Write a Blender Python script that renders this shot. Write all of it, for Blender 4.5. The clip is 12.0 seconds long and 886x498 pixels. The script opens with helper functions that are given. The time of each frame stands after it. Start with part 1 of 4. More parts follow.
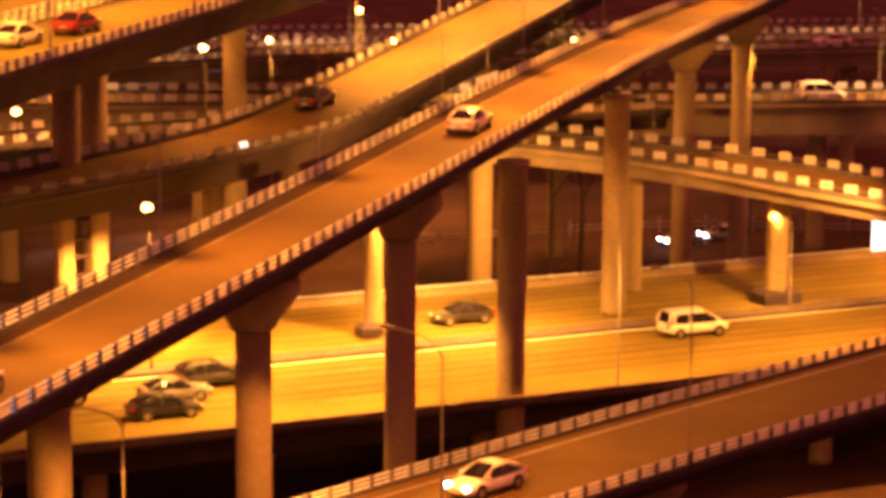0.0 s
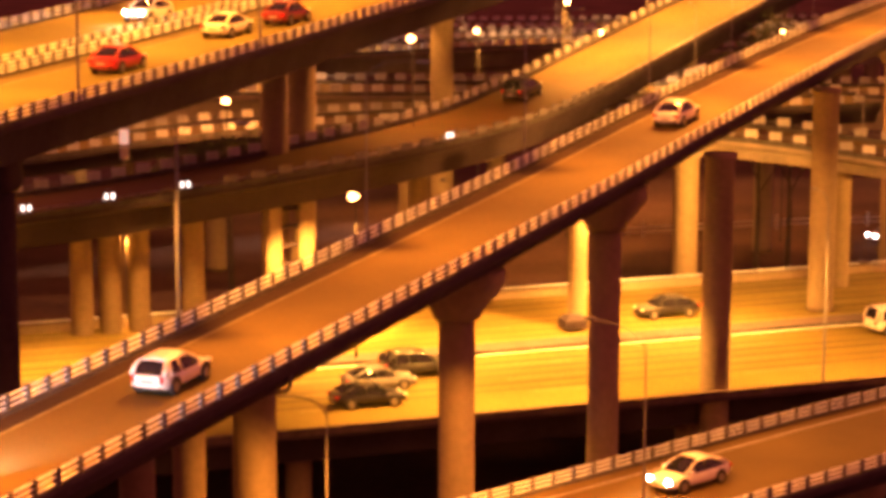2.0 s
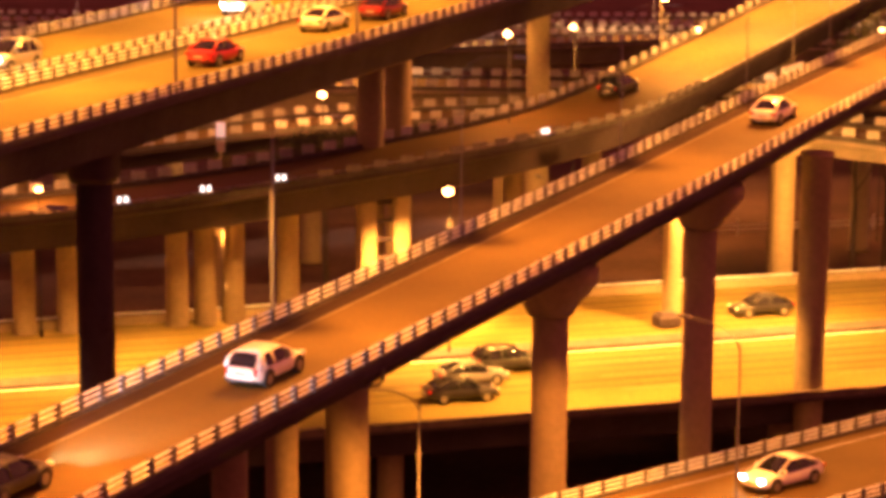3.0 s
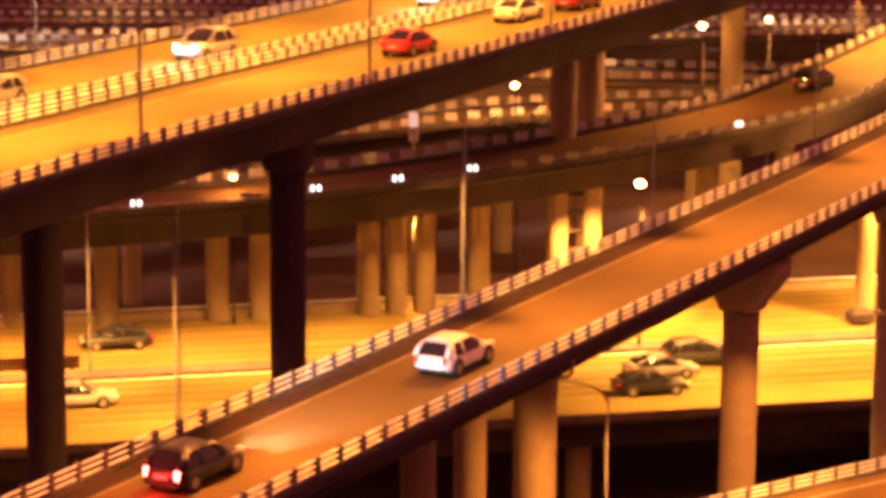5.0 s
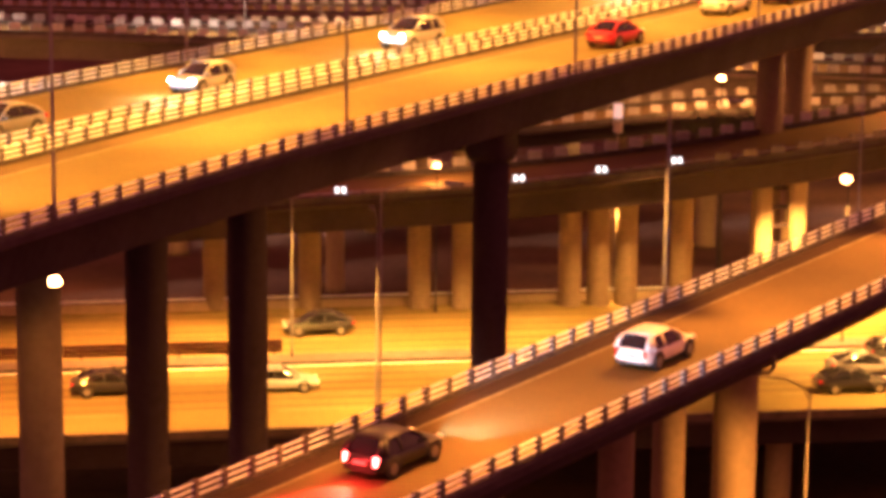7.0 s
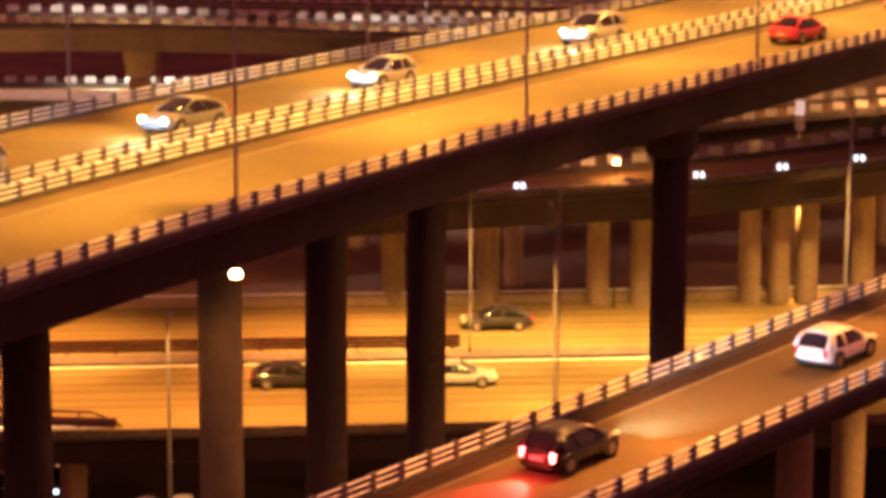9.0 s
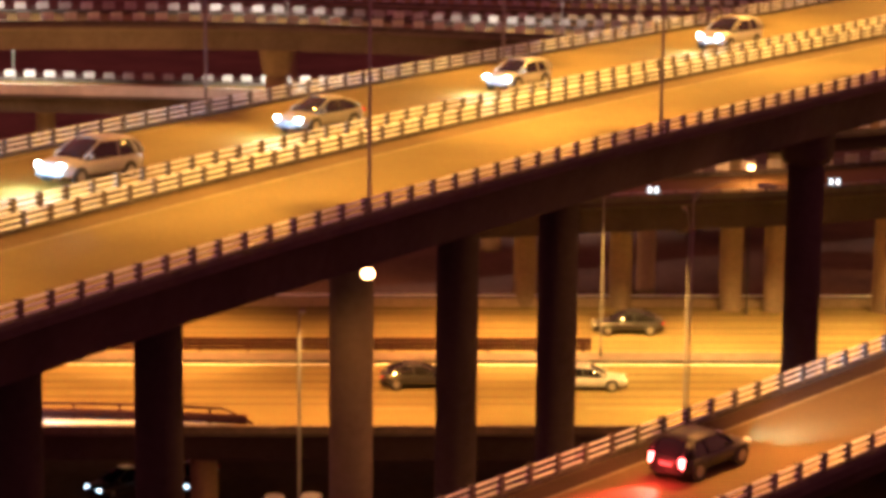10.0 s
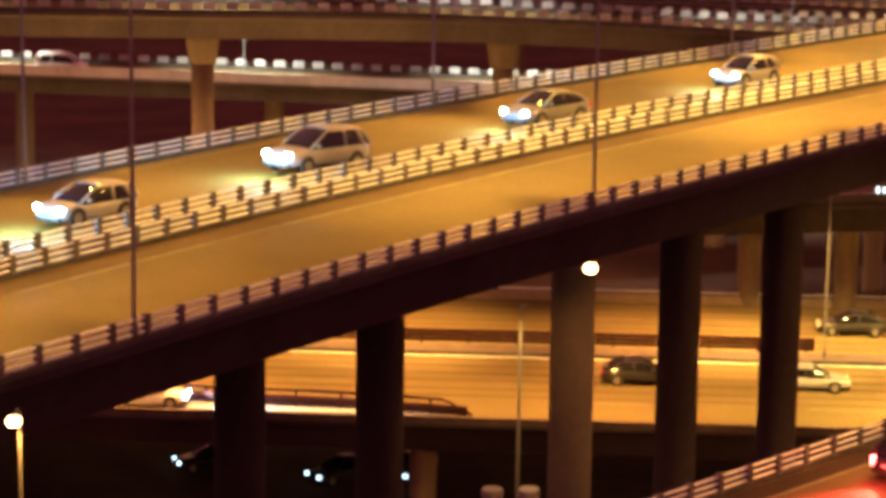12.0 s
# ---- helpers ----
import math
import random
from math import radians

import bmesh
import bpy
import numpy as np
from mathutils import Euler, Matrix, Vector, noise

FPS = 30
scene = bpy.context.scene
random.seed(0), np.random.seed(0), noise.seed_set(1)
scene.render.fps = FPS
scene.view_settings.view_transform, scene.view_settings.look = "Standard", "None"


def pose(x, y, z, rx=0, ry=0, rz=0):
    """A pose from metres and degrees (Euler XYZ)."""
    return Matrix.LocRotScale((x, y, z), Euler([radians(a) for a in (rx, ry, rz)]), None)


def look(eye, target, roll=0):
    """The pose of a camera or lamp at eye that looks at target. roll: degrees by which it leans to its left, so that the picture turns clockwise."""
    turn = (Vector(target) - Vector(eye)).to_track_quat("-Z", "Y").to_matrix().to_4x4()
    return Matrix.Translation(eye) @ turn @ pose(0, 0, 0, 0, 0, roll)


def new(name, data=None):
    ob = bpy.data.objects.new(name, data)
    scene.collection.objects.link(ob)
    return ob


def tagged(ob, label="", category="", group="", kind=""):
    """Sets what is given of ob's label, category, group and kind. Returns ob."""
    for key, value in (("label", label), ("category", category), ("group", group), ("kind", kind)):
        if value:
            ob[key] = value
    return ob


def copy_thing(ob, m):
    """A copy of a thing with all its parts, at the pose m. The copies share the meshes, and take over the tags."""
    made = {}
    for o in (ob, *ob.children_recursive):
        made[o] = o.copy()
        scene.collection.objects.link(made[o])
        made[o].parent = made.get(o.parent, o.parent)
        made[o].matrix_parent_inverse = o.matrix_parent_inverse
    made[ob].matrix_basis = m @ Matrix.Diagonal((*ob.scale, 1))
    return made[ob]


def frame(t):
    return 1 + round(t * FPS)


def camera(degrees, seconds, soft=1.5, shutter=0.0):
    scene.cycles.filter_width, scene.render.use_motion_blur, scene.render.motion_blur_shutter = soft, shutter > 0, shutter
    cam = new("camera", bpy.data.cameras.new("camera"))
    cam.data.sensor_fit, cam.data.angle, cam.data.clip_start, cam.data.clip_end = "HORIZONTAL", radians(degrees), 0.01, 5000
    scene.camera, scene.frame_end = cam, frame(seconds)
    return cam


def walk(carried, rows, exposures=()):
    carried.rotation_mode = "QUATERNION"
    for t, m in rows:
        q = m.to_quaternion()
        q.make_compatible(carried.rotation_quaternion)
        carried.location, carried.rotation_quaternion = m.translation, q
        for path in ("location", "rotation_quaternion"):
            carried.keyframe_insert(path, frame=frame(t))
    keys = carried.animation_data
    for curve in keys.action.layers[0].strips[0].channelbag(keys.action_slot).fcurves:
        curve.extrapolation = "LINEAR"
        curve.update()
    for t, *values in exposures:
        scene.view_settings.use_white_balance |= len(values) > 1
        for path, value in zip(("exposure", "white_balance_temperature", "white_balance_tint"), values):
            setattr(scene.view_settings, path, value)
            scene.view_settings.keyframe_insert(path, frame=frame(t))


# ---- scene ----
# ---------------------------------------------------------------- camera
EYE = Vector((0.0, 0.0, 45.0))
# seconds, turn to the left, tilt, roll: the camera pans where it is
PAN = [
    (0, -13.772, -10.315, 0.420),
    (0.5, -12.847, -10.357, 0.505),
    (1, -11.754, -10.421, 0.449),
    (1.5, -10.728, -10.479, 0.369),
    (2, -8.985, -10.539, 0.248),
    (2.5, -8.002, -10.588, 0.419),
    (3, -6.780, -10.659, 0.486),
    (5, -2.316, -10.898, 0.403),
    (5.5, -1.215, -10.956, 0.426),
    (6, -0.124, -11.025, 0.476),
    (6.5, 0.814, -11.086, 0.478),
    (7, 2.418, -11.160, 0.571),
    (7.5, 3.743, -11.225, 0.540),
    (9.5, 7.985, -11.284, 0.381),
    (10, 9.707, -11.265, 0.594),
    (10.5, 11.095, -11.276, 0.576),
    (11, 12.407, -11.345, 0.753),
    (11.5, 13.477, -11.402, 0.708),
    (12, 14.939, -11.467, 0.805),
]
cam = camera(20.182, 12.0, soft=4.5)


def aim(turn, tilt, roll):
    a, b = radians(turn), radians(tilt)
    way = Vector((-math.sin(a) * math.cos(b), math.cos(a) * math.cos(b), math.sin(b)))
    return look(EYE, EYE + way * 100, roll)


walk(cam, [(t, aim(a, b, c)) for t, a, b, c in PAN],
     [(0, 1.08, 6450, 21), (2.5, 1.24, 6050, 18), (5, 1.37, 5700, 16), (7.5, 1.39, 5050, 7), (9.5, 1.08, 4500, -4), (12, 0.94, 4050, -19)])

# ---------------------------------------------------------------- night sky and lamps
world = bpy.data.worlds.new("night")
scene.world = world
world.use_nodes = True
world.node_tree.nodes["Background"].inputs[0].default_value = (1.0, 0.165, 0.125, 1)
world.node_tree.nodes["Background"].inputs[1].default_value = 0.32
SODIUM = (1.0, 0.38, 0.05)
DEEP_SODIUM = (1.0, 0.31, 0.03)
RAMP_SODIUM = (1.0, 0.31, 0.03)
DECK_SODIUM = (1.0, 0.355, 0.025)
scene.view_settings.exposure = 1.0


def spot(name, place, watts, colour=SODIUM, cone=150, parent=None, size=0.3, tilt=0.0, swing=0.0):
    """A street lantern's light, straight down."""
    lamp = bpy.data.lights.new(name, "SPOT")
    lamp.energy, lamp.color, lamp.spot_size, lamp.spot_blend, lamp.shadow_soft_size = watts, colour, radians(cone), 0.6, size
    ob = new(name, lamp)
    ob.location = place
    ob.rotation_euler = (radians(tilt), radians(swing), 0)
    if parent:
        ob.parent = parent
    return ob

# ---------------------------------------------------------------- materials
def material(name, colour, rough=0.8, metal=0.0, vary=0.25, grain=0.5, big=0.02, bump=0.0, fine=6.0, streaks=None, per_object=0.0, emit=0.0):
    """Two scales of variation on one base colour: broad stains and fine grain, with a little relief."""
    m = bpy.data.materials.new(name)
    m.use_nodes = True
    nt = m.node_tree
    n, l = nt.nodes, nt.links
    b = n["Principled BSDF"]
    b.inputs["Roughness"].default_value, b.inputs["Metallic"].default_value = rough, metal
    co = n.new("ShaderNodeTexCoord")
    mp = n.new("ShaderNodeMapping")
    l.new(co.outputs["Object"], mp.inputs["Vector"])
    if streaks:
        mp.inputs["Scale"].default_value = streaks
    a = n.new("ShaderNodeTexNoise")
    a.inputs["Scale"].default_value, a.inputs["Detail"].default_value = big * 10, 5
    f = n.new("ShaderNodeTexNoise")
    f.inputs["Scale"].default_value, f.inputs["Detail"].default_value = fine, 4
    l.new(mp.outputs[0], a.inputs["Vector"])
    l.new(co.outputs["Object"], f.inputs["Vector"])
    add = n.new("ShaderNodeMath")
    add.operation = "MULTIPLY_ADD"
    l.new(f.outputs[0], add.inputs[0])
    add.inputs[1].default_value = grain
    l.new(a.outputs[0], add.inputs[2])
    ramp = n.new("ShaderNodeMapRange")
    ramp.inputs[1].default_value, ramp.inputs[2].default_value = 0.3 + grain * 0.3, 0.7 + grain * 0.7
    ramp.inputs[3].default_value, ramp.inputs[4].default_value = 1 - vary, 1 + vary
    l.new(add.outputs[0], ramp.inputs[0])
    last = ramp.outputs[0]
    if per_object:
        info = n.new("ShaderNodeObjectInfo")
        r2 = n.new("ShaderNodeMapRange")
        r2.inputs[3].default_value, r2.inputs[4].default_value = 1 - per_object, 1 + per_object
        l.new(info.outputs["Random"], r2.inputs[0])
        mul = n.new("ShaderNodeMath")
        mul.operation = "MULTIPLY"
        l.new(last, mul.inputs[0])
        l.new(r2.outputs[0], mul.inputs[1])
        last = mul.outputs[0]
    vm = n.new("ShaderNodeVectorMath")
    vm.operation = "SCALE"
    vm.inputs[0].default_value = colour
    l.new(last, vm.inputs["Scale"])
    l.new(vm.outputs[0], b.inputs["Base Color"])
    if bump:
        bp = n.new("ShaderNodeBump")
        bp.inputs["Strength"].default_value, bp.inputs["Distance"].default_value = bump, 0.02
        l.new(f.outputs[0], bp.inputs["Height"])
        l.new(bp.outputs[0], b.inputs["Normal"])
    if emit:
        b.inputs["Emission Color"].default_value = (*colour, 1)
        b.inputs["Emission Strength"].default_value = emit
    return m


ASPHALT = material("asphalt", (0.11, 0.076, 0.014), 0.75, vary=0.3, big=0.015, fine=9, bump=0.3)
CONCRETE_ROAD = material("pale_road", (0.15, 0.12, 0.015), 0.8, vary=0.22, big=0.015, fine=7, bump=0.3)
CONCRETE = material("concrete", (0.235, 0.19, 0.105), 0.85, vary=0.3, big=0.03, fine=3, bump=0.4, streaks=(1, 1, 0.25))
# Shade put into the tone; the next two are its lit and half-lit copies.
SHADED_CONCRETE = material("shaded_weathered_concrete", (0.046, 0.036, 0.042), 0.85, vary=0.35, big=0.03, fine=2.5, bump=0.4, streaks=(1, 1, 0.3))
LIT_GIRDER = material("lit_girder_concrete", (0.22, 0.19, 0.15), 0.85, vary=0.3, big=0.04, fine=2.5, bump=0.3, streaks=(1, 1, 0.3))
HALF_LIT_CONCRETE = material("half_lit_concrete", (0.12, 0.10, 0.085), 0.85, vary=0.35, big=0.04, fine=2.5, bump=0.3, streaks=(1, 1, 0.3))
WHITE_PAINT = material("white_rail_paint", (0.74, 0.82, 0.95), 0.35, vary=0.18, big=0.2, fine=8)
POST_PAINT = material("dark_post_paint", (0.10, 0.09, 0.085), 0.55, vary=0.2, big=0.2, fine=8, per_object=0.25)
LINE = material("road_line_paint", (0.36, 0.35, 0.32), 0.7, vary=0.3, big=0.1, fine=10)
STEEL = material("galvanised_steel", (0.42, 0.41, 0.40), 0.45, 0.7, vary=0.2, big=0.2, fine=8)
EARTH = material("dark_ground", (0.068, 0.038, 0.027), 0.95, vary=0.5, big=0.01, fine=1.5, bump=0.5)
LANTERN = material("lantern_glass", (1.0, 0.38, 0.09), 0.4, vary=0.0, emit=22)
DARK_POLE = material("blackened_pole_paint", (0.02, 0.018, 0.017), 0.6, vary=0.2, big=0.2, fine=6)
POLE = material("lamp_pole_paint", (0.15, 0.145, 0.14), 0.55, 0.2, vary=0.15, big=0.2, fine=6)
BARK = material("bark", (0.07, 0.055, 0.04), 0.95, vary=0.4, big=0.1, fine=8, bump=0.6)
LEAF = material("leaf", (0.035, 0.05, 0.018), 0.7, vary=0.4, big=0.1, fine=3)
KERB = material("dark_kerb_concrete", (0.075, 0.07, 0.065), 0.9, vary=0.35, big=0.1, fine=4, bump=0.3)
BOARD_PAINT = material("dull_white_board_paint", (0.36, 0.36, 0.365), 0.6, vary=0.2, big=0.2, fine=6, per_object=0.3)
WORN_LINE = material("worn_lane_paint", (0.19, 0.165, 0.06), 0.75, vary=0.5, big=0.1, fine=5, streaks=(0.2, 1, 1))
DARK_BROWN = material("dark_brown_surface", (0.085, 0.062, 0.05), 0.9, vary=0.45, big=0.08, fine=3, bump=0.4)
RED_RAIL = material("dark_red_rail_paint", (0.03, 0.009, 0.008), 0.5, vary=0.3, big=0.1, fine=6)
PALE_WALL = material("whitewashed_concrete", (0.55, 0.52, 0.50), 0.85, vary=0.3, big=0.06, fine=3, bump=0.3, streaks=(1, 1, 0.3))
DULL_BOARD = material("dull_grey_board", (0.15, 0.145, 0.14), 0.7, vary=0.3, big=0.2, fine=6)
SIGN_LIT = material("dim_white_sign_glass", (1.0, 0.86, 0.72), 0.4, vary=0.0, emit=0.16)
HEADLIT_SLIP = material("headlit_slip_road", (0.24, 0.22, 0.19), 0.8, vary=0.25, big=0.03, fine=6, bump=0.3)
SHOULDER = material("dark_shoulder_asphalt", (0.036, 0.02, 0.012), 0.9, vary=0.35, big=0.03, fine=7, bump=0.3)
RAIL_SHADE = material("rail_shade_road", (0.115, 0.085, 0.022), 0.85, vary=0.35, big=0.03, fine=7, bump=0.3)
EDGE_STRIP = material("pale_edge_concrete", (0.19, 0.14, 0.03), 0.8, vary=0.3, big=0.04, fine=7, bump=0.3)
TYRE_TRACK = material("tyre_darkened_road", (0.105, 0.078, 0.014), 0.75, vary=0.35, big=0.03, fine=6, bump=0.2, streaks=(0.25, 1, 1))
WHITE_LAMP = material("white_lamp_glass", (1.0, 0.82, 0.66), 0.4, vary=0.0, emit=1.6)
for m in (ASPHALT, CONCRETE_ROAD, TYRE_TRACK, SHOULDER, RAIL_SHADE, EDGE_STRIP):
    m.node_tree.nodes["Principled BSDF"].inputs["Specular IOR Level"].default_value = 0.2
for m in (EARTH, SHADED_CONCRETE, KERB, RED_RAIL):
    m.node_tree.nodes["Principled BSDF"].inputs["Specular IOR Level"].default_value = 0.1


# ---------------------------------------------------------------- mesh tools
def part(name, bm, mat, parent, label=""):
    """Links a bmesh as one mesh object under a thing or a part."""
    me = bm
    if isinstance(bm, bmesh.types.BMesh):
        me = bpy.data.meshes.new(name)
        bm.to_mesh(me)
        bm.free()
    if mat and not me.materials:
        me.materials.append(mat)
    ob = new(name, me)
    ob.parent = parent
    if label:
        tagged(ob, label)
    return ob


def thing(name, label, category, m=None, group="", kind=""):
    ob = new(name)
    ob.empty_display_size = 0.5
    if m is not None:
        ob.matrix_world = m
    return tagged(ob, label, category, group, kind)


def box(bm, x0, x1, y0, y1, z0, z1):
    v = [bm.verts.new(p) for p in ((x0, y0, z0), (x1, y0, z0), (x1, y1, z0), (x0, y1, z0), (x0, y0, z1), (x1, y0, z1), (x1, y1, z1), (x0, y1, z1))]
    for f in ((3, 2, 1, 0), (4, 5, 6, 7), (0, 1, 5, 4), (1, 2, 6, 5), (2, 3, 7, 6), (3, 0, 4, 7)):
        bm.faces.new([v[i] for i in f])
    return v


def lathe(bm, rings, sides=20, x=0.0, y=0.0, sx=1.0, sy=1.0):
    """A turned solid: rings of (radius, height), closed at both ends."""
    loops = []
    for r, z in rings:
        loops.append([bm.verts.new((x + r * sx * math.cos(2 * math.pi * k / sides), y + r * sy * math.sin(2 * math.pi * k / sides), z)) for k in range(sides)])
    for a, b in zip(loops, loops[1:]):
        for k in range(sides):
            f = bm.faces.new((a[k], a[(k + 1) % sides], b[(k + 1) % sides], b[k]))
            f.smooth = True
    bm.faces.new(loops[0][::-1])
    bm.faces.new(loops[-1])


def tube(bm, points, r, sides=8):
    """A round bar along points."""
    pts = [Vector(p) for p in points]
    loops = []
    for i, p in enumerate(pts):
        d = (pts[min(i + 1, len(pts) - 1)] - pts[max(i - 1, 0)]).normalized()
        u = d.cross(Vector((0.3, 0.9, 0.1))).normalized()
        w = d.cross(u)
        rr = r[i] if isinstance(r, (list, tuple)) else r
        loops.append([bm.verts.new(p + (u * math.cos(2 * math.pi * k / sides) + w * math.sin(2 * math.pi * k / sides)) * rr) for k in range(sides)])
    for a, b in zip(loops, loops[1:]):
        for k in range(sides):
            f = bm.faces.new((a[k], a[(k + 1) % sides], b[(k + 1) % sides], b[k]))
            f.smooth = True
    bm.faces.new(loops[0][::-1])
    bm.faces.new(loops[-1])


class Way:
    """A smooth road line through a few places, with the ends carried on straight."""

    def __init__(self, ctrl, before=0.0, after=0.0, step=2.0):
        c = [Vector(p) for p in ctrl]
        c = [c[0] - (c[1] - c[0]).normalized() * max(before, 0.01)] + c + [c[-1] + (c[-1] - c[-2]).normalized() * max(after, 0.01)]
        pts = []
        ext = [c[0] * 2 - c[1]] + c + [c[-1] * 2 - c[-2]]
        for i in range(1, len(ext) - 2):
            p0, p1, p2, p3 = ext[i - 1:i + 3]
            t0 = 0.0
            d = [max((b - a).length, 1e-3) ** 0.5 for a, b in ((p0, p1), (p1, p2), (p2, p3))]
            t1, t2, t3 = d[0], d[0] + d[1], d[0] + d[1] + d[2]
            for k in range(24):
                t = t1 + (t2 - t1) * k / 24
                a1 = p0 * ((t1 - t) / (t1 - t0)) + p1 * ((t - t0) / (t1 - t0))
                a2 = p1 * ((t2 - t) / (t2 - t1)) + p2 * ((t - t1) / (t2 - t1))
                a3 = p2 * ((t3 - t) / (t3 - t2)) + p3 * ((t - t2) / (t3 - t2))
                b1 = a1 * ((t2 - t) / (t2 - t0)) + a2 * ((t - t0) / (t2 - t0))
                b2 = a2 * ((t3 - t) / (t3 - t1)) + a3 * ((t - t1) / (t3 - t1))
                pts.append(b1 * ((t2 - t) / (t2 - t1)) + b2 * ((t - t1) / (t2 - t1)))
        pts.append(c[-1])
        p = np.array([tuple(v) for v in pts])
        s = np.r_[0, np.cumsum(np.linalg.norm(np.diff(p, axis=0), axis=1))]
        self.length = s[-1]
        self.s = np.linspace(0, s[-1], max(2, int(s[-1] / step) + 1))
        self.p = np.stack([np.interp(self.s, s, p[:, k]) for k in range(3)], 1)

    def at(self, s):
        """Place, heading in degrees and left normal at a run of s metres."""
        s = min(max(s, 0.0), self.length)
        p = Vector([float(np.interp(s, self.s, self.p[:, k])) for k in range(3)])
        a, b = [Vector([float(np.interp(min(max(q, 0), self.length), self.s, self.p[:, k])) for k in range(3)]) for q in (s - 1.5, s + 1.5)]
        d = b - a
        h = math.atan2(d.y, d.x)
        return p, h, Vector((-math.sin(h), math.cos(h), 0)), math.atan2(d.z, math.hypot(d.x, d.y))

    def m(self, s, off=0.0, dz=0.0, turn=0.0, pitch=True):
        """A pose on the road, x along it."""
        p, h, n, g = self.at(s)
        return Matrix.Translation(p + n * off + Vector((0, 0, dz))) @ Euler((0, -g if pitch else 0, h + radians(turn))).to_matrix().to_4x4()

    def bearing(self, degrees, off=0.0):
        """The run at which the line, moved off to the left, crosses that bearing from the eye."""
        best = None
        for s in np.arange(0, self.length, 0.5):
            p, h, n, g = self.at(s)
            q = p + n * off
            if q.y < 5:
                continue
            e = abs(math.degrees(math.atan2(q.x - EYE.x, q.y - EYE.y)) - degrees)
            if best is None or e < best[0]:
                best = (e, s)
        return float(best[1])


def sweep(way, profile, s0=0.0, s1=None, step=2.0, closed=True):
    """A bar of the given cross-section (left offset, height) along a road line; the profile runs clockwise seen along the road."""
    s1 = way.length if s1 is None else s1
    n = max(1, int(math.ceil((s1 - s0) / step)))
    verts, faces, k = [], [], len(profile)
    for i in range(n + 1):
        p, h, nn, g = way.at(s0 + (s1 - s0) * i / n)
        verts += [tuple(p + nn * o + Vector((0, 0, z))) for o, z in profile]
    for i in range(n):
        for j in range(k if closed else k - 1):
            a, b = i * k + j, i * k + (j + 1) % k
            faces.append((a, b, b + k, a + k))
    if closed:
        faces += [tuple(range(k))[::-1], tuple(range(n * k, n * k + k))]
    me = bpy.data.meshes.new("sweep")
    me.from_pydata(verts, [], faces)
    bm = bmesh.new()
    bm.from_mesh(me)
    bmesh.ops.recalc_face_normals(bm, faces=bm.faces)
    bm.to_mesh(me)
    bm.free()
    return me


def bar(o0, o1, z0, z1):
    return [(o0, z0), (o0, z1), (o1, z1), (o1, z0)]


def post_mesh(h, base=0.0, w=0.2, d=0.2):
    """A rail post: a bent plate with a foot, leaning caps."""
    bm = bmesh.new()
    box(bm, -w / 2, w / 2, -d / 2, d / 2, base, h)
    box(bm, -w * 0.7, w * 0.7, -d * 0.8, d * 0.8, base, base + 0.03)
    me = bpy.data.meshes.new("post")
    bm.to_mesh(me)
    bm.free()
    return me


def railing(root, way, off, s0, s1, gap=1.45, height=0.78, kerb=0.28, bars=(0.44, 0.62, 0.78), loose=True, mats=None, bar_h=0.075):
    """A concrete kerb with posts and horizontal bars along one edge of a road."""
    mats = mats or (KERB, POST_PAINT, WHITE_PAINT)
    part("kerb", sweep(way, bar(off - 0.2, off + 0.2, -0.05, kerb), s0, s1), mats[0], root)
    for z in bars:
        part("rail_bar", sweep(way, [(off - 0.055, z - bar_h / 2), (off - 0.025, z), (off + 0.025, z), (off + 0.055, z - bar_h / 2), (off + 0.025, z - bar_h), (off - 0.025, z - bar_h)], s0, s1), mats[2], root, "white painted steel rail bar")
    me = post_mesh(height + 0.05, kerb - 0.02)
    me.materials.append(mats[1])
    count = int((s1 - s0) / gap)
    if loose:
        for i in range(count):
            ob = part("rail_post", me, None, root)
            ob.matrix_basis = way.m(s0 + (i + 0.5) * gap, off, pitch=False)
    else:
        verts, faces = [], []
        for i in range(count):
            m = way.m(s0 + (i + 0.5) * gap, off, pitch=False)
            k = len(verts)
            verts += [tuple(m @ v.co) for v in me.vertices]
            faces += [tuple(k + q for q in f.vertices) for f in me.polygons]
        joined = bpy.data.meshes.new("posts")
        joined.from_pydata(verts, [], faces)
        tagged(part("rail_post", joined, mats[1], root), kind="stuff")


def boards(root, way, off, s0, s1, gap=1.85, length=0.95, z0=0.42, z1=1.0):
    """White boards, one in each bay of a far railing, on a kerb with stub posts."""
    part("kerb", sweep(way, bar(off - 0.2, off + 0.2, -0.05, 0.34), s0, s1), KERB, root)
    part("rail_bar", sweep(way, bar(off - 0.04, off + 0.04, 0.62, 0.68), s0, s1), POST_PAINT, root)
    bm = bmesh.new()
    box(bm, -length / 2, length / 2, -0.05, 0.05, z0, z1)
    box(bm, -length / 2 + 0.08, -length / 2 + 0.16, 0.05, 0.13, 0.3, z1)
    box(bm, length / 2 - 0.16, length / 2 - 0.08, 0.05, 0.13, 0.3, z1)
    me = bpy.data.meshes.new("board")
    bm.to_mesh(me)
    bm.free()
    me.materials.append(BOARD_PAINT)
    for i in range(int((s1 - s0) / gap)):
        part("railing_board", me, None, root).matrix_basis = way.m(s0 + (i + 0.5) * gap, off, pitch=False)


